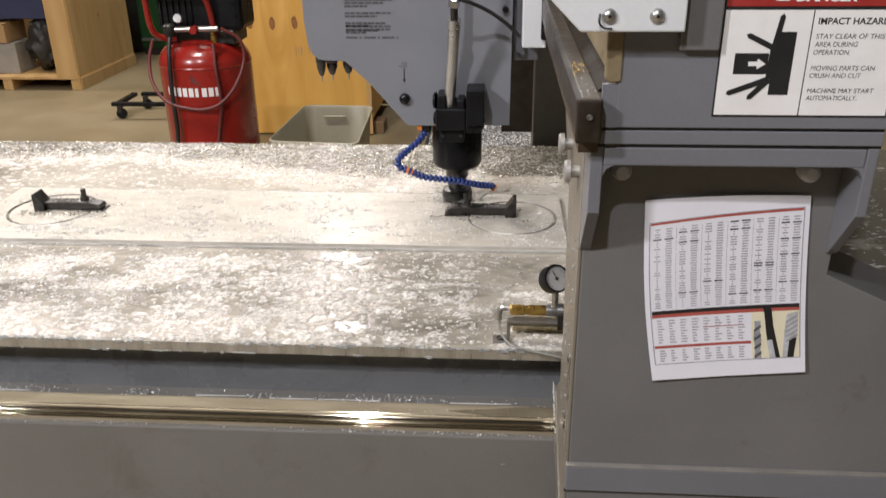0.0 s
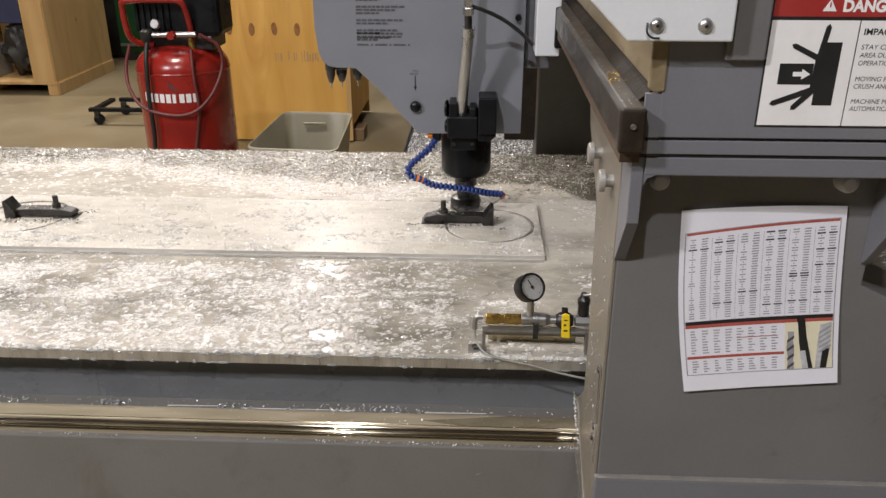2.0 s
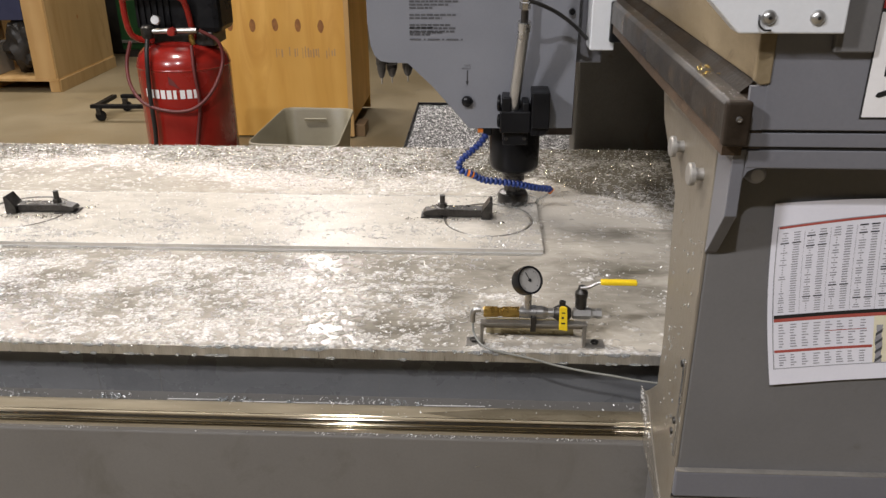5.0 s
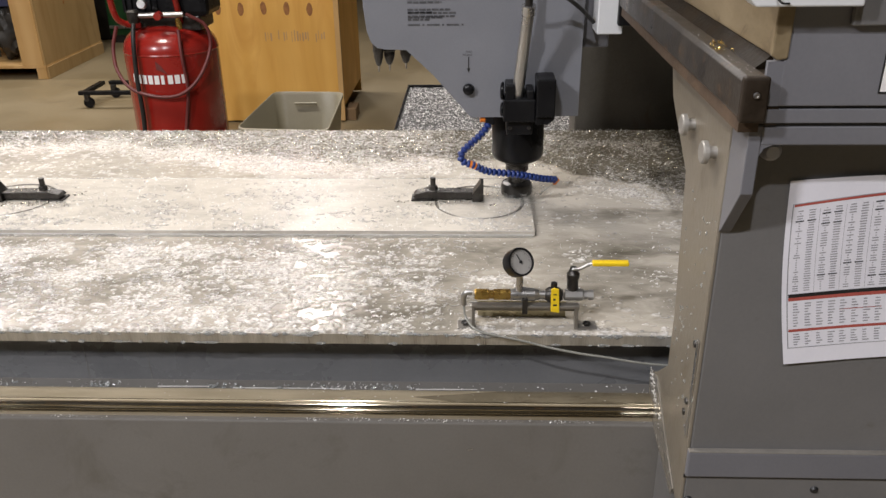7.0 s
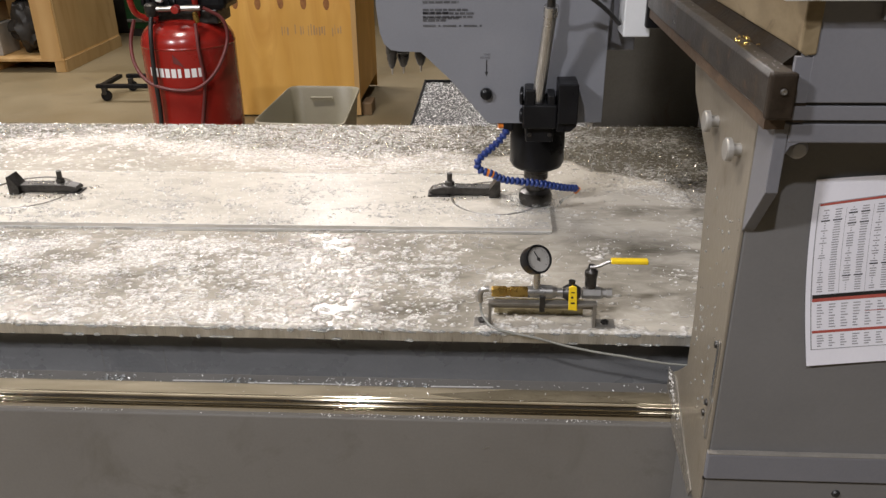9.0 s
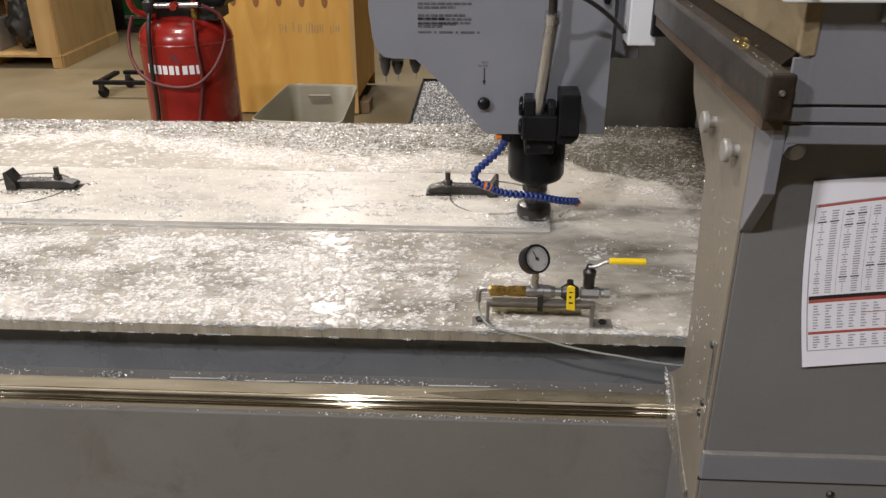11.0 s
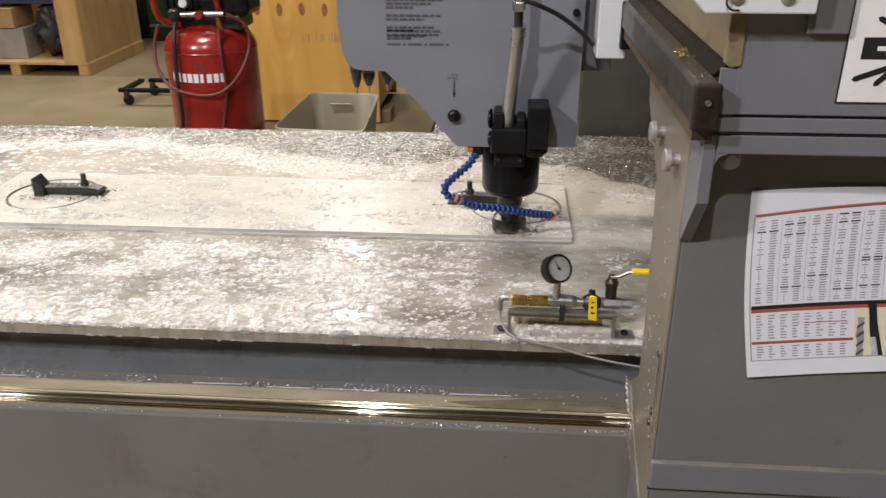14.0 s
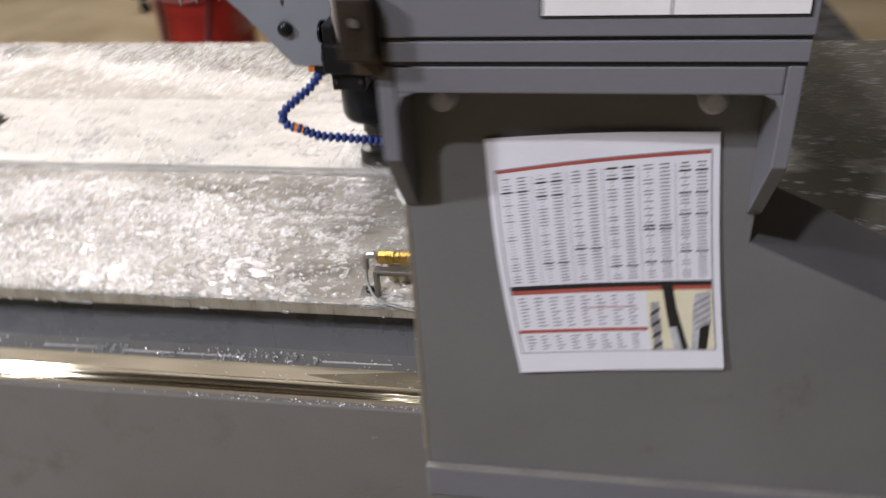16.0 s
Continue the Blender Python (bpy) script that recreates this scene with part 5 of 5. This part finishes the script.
    lathe([(0.0030, -0.0062), (0.0078, -0.0052), (0.0094, -0.0015), (0.0086, 0.0015), (0.0055, 0.0035), (0.0052, 0.0062), (0.0, 0.0064)], seg=14, bm=bead)
    me = bpy.data.meshes.new("segment")
    bead.to_mesh(me)
    bead.free()
    me.shade_smooth()
    me.materials.append(M["blue_plastic"])
    hose_root = part("coolant_hose", tube(line, 0.0045, 8, 8), "blue_plastic", t, "jointed blue plastic coolant hose", True)
    dist, last = 0.0, pts[0]
    for i in range(1, len(pts)):
        dist += (pts[i] - pts[i - 1]).length
        if dist >= 0.0112:
            dist = 0.0
            d = (pts[i] - pts[max(i - 3, 0)]).normalized()
            o = new("segment", me)
            o.parent = hose_root
            o.matrix_local = Matrix.Translation(pts[i]) @ d.to_track_quat("Z", "Y").to_matrix().to_4x4()
    part("joint", rod((0.158, 0.6105, 1.0445), (0.174, 0.6135, 1.0375), 0.0088, 0.0082, 14), "orange_plastic", hose_root, "orange hose joint", True)
    part("nozzle", rod((0.3785, 0.7245, 0.9645), (0.373, 0.728, 0.951), 0.0078, 0.0048, 14), "orange_plastic", hose_root, "orange nozzle tip", True)
    jet = part("coolant_jet", tube([(0.3735, 0.7275, 0.952), (0.362, 0.735, 0.940), (0.348, 0.742, 0.928), (0.340, 0.746, 0.9165)], lambda k: 0.0016 + 0.0022 * k, 6, 8), "water", t, "thin stream of coolant", True)
    rs = random.Random(5)
    bm = bmesh.new()
    for i in range(340):
        a, r = rs.uniform(0, 6.283), 0.044 + abs(rs.gauss(0, 0.028))
        zz = abs(rs.gauss(0, 0.009))
        bmesh.ops.create_icosphere(bm, subdivisions=1, radius=rs.uniform(0.0006, 0.0021), matrix=Matrix.Translation((r * math.cos(a), r * math.sin(a) * 0.95, zz)))
    spray = tagged(part("coolant_spray", bm, "water", t, "splashing coolant drops", True), kind="stuff")
    spray.location = (ax, ay, 0.9165)
    return t, cut, spray


HEAD, CUTTER, SPRAY = spindle_head()

# ---- behind the machine ----


def chip_tray():
    t = thing("chip_tray", "black chip tray heaped with glittering swarf", "chip tray")
    x0, x1, y0, y1 = 0.10, 1.6, 1.53, 2.52
    part("tray_floor", box((x0, y0, 0.735), (x1, y1, 0.745)), "dark_junk", t)
    part("rim", box((x0 - 0.006, y0, 0.70), (x0, y1, 0.757), 0.001), "black_plastic", t)
    part("rim", box((x0 - 0.006, y1, 0.70), (x1, y1 + 0.006, 0.757), 0.001), "black_plastic", t)
    for x, y in ((x0 + 0.05, y0 + 0.05), (x1 - 0.05, y0 + 0.05), (x0 + 0.05, y1 - 0.05), (x1 - 0.05, y1 - 0.05)):
        part("leg", box((x - 0.02, y - 0.02, 0), (x + 0.02, y + 0.02, 0.735)), "black_plastic", t)
    return t


chip_tray()
scatter_chips("metal_chips", "glittering swarf heaped in the black tray", 15000, (0.105, 0.95, 1.535, 2.515), 0.7455, lambda x, y: np.full(len(x), 0.95), 13, (0.002, 0.0055))


def compressor():
    t = thing("air_compressor", "red upright air compressor with black pump and hoses on the floor", "air compressor", (-1.08, 2.70, 0))
    r = 0.224
    prof = [(0, 0.13), (0.10, 0.135), (0.18, 0.16), (r - 0.004, 0.21), (r, 0.25), (r, 0.905)]
    prof += [(r * math.cos(a) ** 0.75 if a < 1.55 else 0.0, 0.905 + 0.125 * math.sin(a)) for a in [k * math.pi / 24 for k in range(1, 12)]] + [(0, 1.03)]
    tank = part("tank", lathe(prof, seg=64), "red_enamel", t, "glossy red tank with white badge", True)
    for z in (0.905, 0.255):
        part("weld_ring", lathe([(r, z - 0.006), (r + 0.0022, z), (r, z + 0.006)], seg=64), "red_enamel", tank, smooth=True)
    # badge in plain white blocks on the curved front
    n = 9
    for k in range(n):
        u = -0.136 + k * 0.0315
        a0, a1 = (u - 0.0115) / r, (u + (0.004 if k == 5 else 0.0115)) / r
        bm = bmesh.new()
        bm.faces.new([bm.verts.new((math.sin(ang) * (r + 0.0015), -math.cos(ang) * (r + 0.0015), z)) for ang, z in ((a0, 0.775), (a1, 0.775), (a1, 0.817), (a0, 0.817))])
        part("badge_block", bm, "decal_white", tank)
    bm = bmesh.new()
    bm.faces.new([bm.verts.new((math.sin(u / r) * (r + 0.0015), -math.cos(u / r) * (r + 0.0015), z)) for u, z in ((-0.005, 0.845), (0.03, 0.83), (0.045, 0.82), (0.02, 0.86), (-0.005, 0.885))])
    part("badge_mark", bm, "rubber_hose", tank)
    for a in (0.5, 2.6, 4.7):
        part("foot", box((0.14, -0.025, 0), (0.20, 0.025, 0.19), 0.004, turn=Matrix.Rotation(a, 4, "Z")), "black_plastic", t)
    part("handle", tube([(-0.10, -0.09, 1.025), (-0.165, -0.13, 1.045), (-0.190, -0.15, 1.09), (-0.195, -0.16, 1.20), (-0.17, -0.17, 1.237), (0.0, -0.17, 1.243), (0.075, -0.16, 1.235), (0.095, -0.14, 1.19), (0.10, -0.11, 1.08), (0.09, -0.07, 1.02)], 0.0145, 8, 14), "red_enamel", t, "red tubular handle", True)
    pump = part("pump", box((-0.17, -0.10, 1.06), (0.235, 0.14, 1.33), 0.03), "black_plastic", t, "black pump housing")
    for k in range(6):
        part("fin", box((-0.16 + k * 0.03, -0.112, 1.09), (-0.148 + k * 0.03, -0.099, 1.27)), "black_plastic", pump)
    letters("lettering", "150", 0.026, (-0.045, -0.1135, 1.252), "decal_white", pump, bold=0.02)
    part("pump_base", box((-0.14, -0.09, 1.0), (0.19, 0.12, 1.07), 0.008), "dark_steel", pump)
    man = part("manifold_pipe", rod((-0.12, -0.165, 1.082), (0.14, -0.165, 1.088), 0.013, seg=16), "steel", t, smooth=True)
    part("regulator", lathe([(0, 0), (0.025, 0), (0.03, 0.02), (0.03, 0.05), (0.02, 0.06), (0, 0.06)], (-0.095, -0.165, 1.05), (0, 0, 1), 20), "dark_steel", man, smooth=True)
    part("regulator_knob", lathe([(0, 0.03), (0.018, 0.03), (0.02, 0)], (0.03, -0.175, 1.085), (0, -1, 0), 20), "red_enamel", man, smooth=True)
    part("gauge", lathe([(0, 0.022), (0.019, 0.022), (0.022, 0.018), (0.022, 0)], (-0.04, -0.175, 1.135), (0, -1, 0.2), 24), "steel", man, smooth=True)
    part("coupler", lathe([(0, 0), (0.012, 0), (0.014, 0.03), (0.009, 0.05), (0, 0.05)], (0.11, -0.17, 1.07), (0.2, -0.1, -1), 14), "brass", man, smooth=True)
    part("pressure_hose", tube([(-0.20, -0.13, 1.03), (-0.225, -0.15, 0.93), (-0.205, -0.19, 0.83), (-0.13, -0.235, 0.755), (0.0, -0.25, 0.722), (0.11, -0.235, 0.735), (0.19, -0.19, 0.81), (0.235, -0.13, 0.93), (0.225, -0.13, 1.03), (0.15, -0.16, 1.088)], 0.0085, 10, 10), "rubber_hose", t, "dark red rubber hose loop", True)
    part("power_cable", tube([(-0.095, -0.18, 1.05), (-0.092, -0.225, 0.97), (-0.098, -0.238, 0.8), (-0.10, -0.236, 0.6), (-0.128, -0.225, 0.42), (-0.15, -0.2, 0.2)], 0.0105, 8, 10), "black_cable", t, smooth=True)
    part("drain_hose", tube([(0.11, -0.178, 1.02), (0.118, -0.205, 0.9), (0.125, -0.205, 0.75), (0.10, -0.21, 0.6), (0.075, -0.222, 0.45), (0.05, -0.22, 0.2)], 0.008, 8, 10), "rubber_hose", t, smooth=True)
    return t


compressor()


# wood darkened for the shaded gap at the plywood crate's right side
M["shaded_wood"] = plywood("shaded_wood", (0.14, 0.085, 0.04), (0.19, 0.12, 0.055), (0.10, 0.06, 0.03))


def plywood_crate():
    t = thing("plywood_crate", "tall golden plywood crate standing on the concrete floor", "crate")
    y = 4.53
    part("front_panel", box((-1.95, y, 0.012), (-0.582, y + 0.018, 2.1), 0.002), "plywood", t)
    part("edge_board", box((-0.582, y - 0.006, 0.012), (-0.545, y + 0.03, 2.1), 0.003), "pine", t)
    part("side_panel", box((-0.562, y + 0.03, 0.12), (-0.545, y + 0.9, 2.1), 0.002), "plywood", t)
    # this skid's colour holds the shade; the other one is plain pine
    part("skid", box((-0.544, y + 0.04, 0.0), (-0.47, y + 0.22, 0.09), 0.004), "shaded_wood", t)
    part("skid", box((-1.9, y + 0.02, 0.0), (-1.7, y + 0.20, 0.12), 0.004), "pine", t)
    part("back_panel", box((-1.95, y + 0.901, 0.012), (-0.545, y + 0.918, 2.1)), "plywood", t)
    part("side_panel", box((-1.95, y + 0.02, 0.012), (-1.932, y + 0.9, 2.1)), "plywood", t)
    part("lid", box((-1.96, y - 0.01, 2.1), (-0.35, y + 0.93, 2.12)), "plywood", t)
    rs = random.Random(6)
    for k in range(-1, 4):
        x = -1.235 + 0.162 * k
        zz = 0.815 + rs.uniform(-0.008, 0.008)
        part("knot", prism([(x + rs.uniform(0.017, 0.022) * math.cos(a * 0.5236) * 1.1, zz + 0.046 * math.sin(a * 0.5236)) for a in range(12)], "y", y - 0.0014, y + 0.001), "knot", t)
    bm = bmesh.new()
    for k in range(26):
        x = -1.10 + k * 0.019
        if rs.random() < 0.75:
            box((x, y - 0.0012, 0.585 + rs.uniform(0, 0.02)), (x + rs.uniform(0.003, 0.012), y + 0.001, 0.66 + rs.uniform(-0.02, 0.012)), bm=bm)
    tagged(part("worn_stamp", bm, "cardboard", t, "worn unreadable ink stamp"), kind="stuff")
    return t


plywood_crate()


def plastic_bin():
    t = thing("plastic_bin", "empty grey-beige plastic tote with rounded rim", "bin")
    top = [(-0.80, 2.66), (-0.775, 3.43), (-0.36, 3.41), (-0.325, 2.62)]

    def ring(scale, z, k=6):
        c = Vector((sum(p[0] for p in top) / 4, sum(p[1] for p in top) / 4))
        q = [c + (Vector(p) - c) * scale for p in top]
        out = []
        for i in range(4):
            a, b, d = q[i - 1], q[i], q[(i + 1) % 4]
            u, w = (a - b).normalized() * 0.07 * scale, (d - b).normalized() * 0.07 * scale
            for j in range(k + 1):
                s = j / k
                m = b + u * (1 - s) ** 2 + w * s ** 2
                out.append((m.x, m.y, z))
        return out

    def skin(rings):
        bm = bmesh.new()
        vs = [[bm.verts.new(p) for p in r] for r in rings]
        n = len(vs[0])
        fs = []
        for a, b in zip(vs, vs[1:]):
            fs += [bm.faces.new((a[i], a[(i + 1) % n], b[(i + 1) % n], b[i])) for i in range(n)]
        fs.append(bm.faces.new(vs[-1]))
        fs.append(bm.faces.new(vs[0][::-1]))
        bmesh.ops.recalc_face_normals(bm, faces=fs)
        return bm
    body = part("tub", skin([ring(0.80, 0.0), ring(0.97, 0.49), ring(0.985, 0.49), ring(1.0, 0.485), ring(1.012, 0.492), ring(1.008, 0.503), ring(0.985, 0.505), ring(0.955, 0.49), ring(0.78, 0.02)]), "bin_plastic", t, smooth=True)
    part("moulded_panel", box((-0.65, 3.362, 0.44), (-0.52, 3.378, 0.452), 0.003), "bin_plastic", body)
    return t


plastic_bin()


def dolly():
    t = thing("furniture_dolly", "low black steel dolly on castors standing on the concrete", "dolly")
    part("frame_bar", box((-2.72, 4.93, 0.105), (-1.9, 4.975, 0.135), 0.004), "black_plastic", t)
    part("frame_bar", box((-2.62, 5.28, 0.105), (-1.9, 5.325, 0.135), 0.004), "black_plastic", t)
    part("cross_bar", box((-2.70, 4.975, 0.105), (-2.655, 5.30, 0.135), 0.004), "black_plastic", t)
    part("cross_bar", box((-2.05, 4.975, 0.105), (-2.005, 5.30, 0.135), 0.004), "black_plastic", t)
    for x, y in ((-2.66, 4.95), (-2.58, 5.27), (-2.02, 4.95), (-2.02, 5.30)):
        c = part("castor", box((x - 0.018, y - 0.02, 0.055), (x + 0.018, y + 0.02, 0.108), 0.003), "dark_steel", t)
        part("wheel", lathe([(0, -0.014), (0.04, -0.014), (0.044, 0), (0.04, 0.014), (0, 0.014)], (x + 0.01, y, 0.044), (0, 1, 0), 24), "black_plastic", c, smooth=True)
    return t


dolly()


def open_crate():
    t = thing("shipping_crate", "open pine shipping crate on a skid holding boxes and scrap", "crate")
    x1, y0, y1 = -3.47, 5.93, 7.14
    part("deck", box((-5.6, y0, 0.10), (x1, y1, 0.125), 0.002), "pine", t)
    for x in (-5.5, -4.86, -4.22, -3.565):
        part("skid_block", box((x, y0 + 0.01, 0.0), (x + 0.09, y1, 0.10), 0.003), "pine", t)
    part("corner_post", box((-3.68, y0, 0.125), (-3.485, y0 + 0.03, 2.2), 0.003), "pine", t)
    part("corner_post", box((-5.16, y0 + 0.005, 0.125), (-5.05, y0 + 0.04, 2.2), 0.003), "pine", t)
    part("side_panel", box((-3.488, y0 + 0.01, 0.125), (-3.47, y1, 2.2), 0.002), "plywood_pale", t)
    for ky, kz, kr in ((6.25, 1.02, 0.016), (6.35, 1.06, 0.02), (6.72, 1.05, 0.015), (6.85, 1.08, 0.018), (6.5, 0.6, 0.014)):
        part("knot", prism([(ky + kr * math.cos(q * 0.7854), kz + 1.3 * kr * math.sin(q * 0.7854)) for q in range(8)], "x", -3.471, -3.4685), "knot", t)
    part("side_skid", box((-3.475, y0 + 0.02, 0.0), (-3.458, y1, 0.11), 0.002), "plywood_pale", t)
    part("back_panel", box((-5.6, y1 - 0.02, 0.125), (-3.49, y1, 2.2)), "plywood_pale", t)
    part("cross_brace", box((-5.05, y0 + 0.74, 0.66), (-3.49, y0 + 0.78, 0.75), 0.003), "pine", t)
    return t


M["plywood_pale"] = plywood("plywood_pale", (0.33, 0.22, 0.09), (0.40, 0.275, 0.125), (0.27, 0.165, 0.06))
open_crate()


def carton(name, lo, hi, material, label, category="box"):
    t = thing(name, label, category, ((lo[0] + hi[0]) / 2, (lo[1] + hi[1]) / 2, lo[2]))
    w, d, h = (hi[0] - lo[0]) / 2, (hi[1] - lo[1]) / 2, hi[2] - lo[2]
    part("body", box((-w, -d, 0), (w, d, h), 0.006), material, t)
    part("flap", box((-w, -d - 0.004, h - 0.003), (w, -0.004, h + 0.004), 0.001), material, t)
    part("flap", box((-w, 0.004, h - 0.003), (w, d + 0.004, h + 0.004), 0.001), material, t)
    return t


carton("cardboard_box", (-4.50, 6.06, 0.125), (-4.10, 6.36, 0.40), "grey_card", "grey-white carton standing inside the open crate")
carton("cardboard_box", (-4.56, 6.04, 0.41), (-4.16, 6.40, 0.58), "cardboard", "brown cardboard box stacked on a carton")


def lumpy(name, centre, radii, material, label, category, seed, rough=0.35):
    bm = bmesh.new()
    bmesh.ops.create_icosphere(bm, subdivisions=4, radius=1)
    for v in bm.verts:
        k = 1 + rough * noise.noise(v.co * 2.2 + Vector((seed, 0, 0))) + 0.4 * rough * noise.noise(v.co * 6 + Vector((0, seed, 0)))
        v.co = Vector((v.co.x * radii[0], v.co.y * radii[1], max(v.co.z, -0.75) * radii[2])) * k
    low = min(v.co.z for v in bm.verts)
    for v in bm.verts:
        v.co = v.co + Vector((centre[0], centre[1], centre[2] - low))
    return tagged(part(name, bm, material, smooth=True), label, category)


# rough lumps stand in for unclear dark scrap and clutter
lumpy("dark_lump", (-3.86, 6.25, 0.125), (0.20, 0.2, 0.26), "dark_junk", "dark lump of scrap lying in the crate", "casting", 3, 0.4)
lumpy("dark_lump", (-4.75, 6.3, 0.125), (0.24, 0.2, 0.28), "dark_junk", "dark lump of scrap lying in the open crate", "casting", 5, 0.4)
lumpy("plastic_sheet", (-4.70, 6.2, 0.52), (0.40, 0.2, 0.13), "plastic_film", "crumpled clear plastic sheet in the crate", "plastic sheet", 9, 0.6)
carton("storage_case", (-4.75, 6.10, 0.62), (-3.78, 6.55, 1.35), "blue_cloth", "dark blue case standing on boxes in the crate", "case")


def green_machine():
    t = thing("green_machine", "dark green painted machine tool standing behind the crates", "machine")
    part("cabinet", box((-3.60, 7.66, 0.08), (-1.9, 8.5, 1.9), 0.02), "green_paint", t)
    part("plinth", box((-3.58, 7.68, 0.0), (-1.95, 8.45, 0.082)), "dark_junk", t)
    part("column", box((-3.95, 7.85, 0.0), (-3.61, 8.3, 1.9), 0.02), "dark_junk", t)
    part("door", box((-3.30, 7.642, 0.22), (-2.5, 7.66, 1.6), 0.008), "green_paint", t)
    part("shelf_edge", box((-3.58, 7.63, 0.16), (-3.33, 7.66, 0.19), 0.004), "steel", t)
    part("motor", lathe([(0, 0), (0.10, 0), (0.12, 0.03), (0.12, 0.24), (0.07, 0.28), (0, 0.28)], (-3.15, 7.60, 0.62), (0, 0, 1), 24), "black_plastic", t, smooth=True)
    part("motor", lathe([(0, 0), (0.07, 0), (0.08, 0.02), (0.08, 0.2), (0, 0.2)], (-2.98, 7.58, 0.28), (0, 0, 1), 24), "dark_junk", t, smooth=True)
    return t


green_machine()
hose("floor_cable", [(-2.64, 6.9, 0.9), (-2.66, 6.75, 0.5), (-2.58, 6.3, 0.12), (-2.45, 5.9, 0.008), (-2.3, 5.4, 0.008), (-1.9, 4.7, 0.008), (-1.3, 3.4, 0.008)], 0.008, "black_cable", "thin black cable trailing over the concrete floor", "cable")


def pallet():
    t = thing("wooden_pallet", "weathered pine pallet lying on the concrete floor", "pallet")
    for k in range(7):
        part("deck_board", box((3.0, 4.9 + k * 0.16, 0.12), (4.3, 5.03 + k * 0.16, 0.14), 0.003), "pine", t)
    for x in (3.0, 3.6, 4.2):
        part("stringer", box((x, 4.9, 0.0), (x + 0.09, 6.0, 0.12), 0.003), "pine", t)
    return t


pallet()
# stand-in for an unclear dark object on the pallet
lumpy("dark_lump", (3.65, 5.2, 0.14), (0.3, 0.25, 0.2), "dark_junk", "rough dark lump standing on a pallet", "casting", 15, 0.4)


def motions():
    moving = [(s, pose(g, 0, 0)) for s, g, h in TRAVEL]
    walk(GANTRY, moving)
    walk(CHART, moving)
    walk(HEAD, [(s, pose(g, h, 0)) for s, g, h in TRAVEL])
    walk(CUTTER, [(k * 0.1, pose(0.2785, 0.75, 0.9165, 0, 0, -77 * k)) for k in range(161)])
    walk(SPRAY, [(k * 0.1, pose(0.2785, 0.75, 0.9165, 0, 0, -53 * k)) for k in range(161)])


motions()
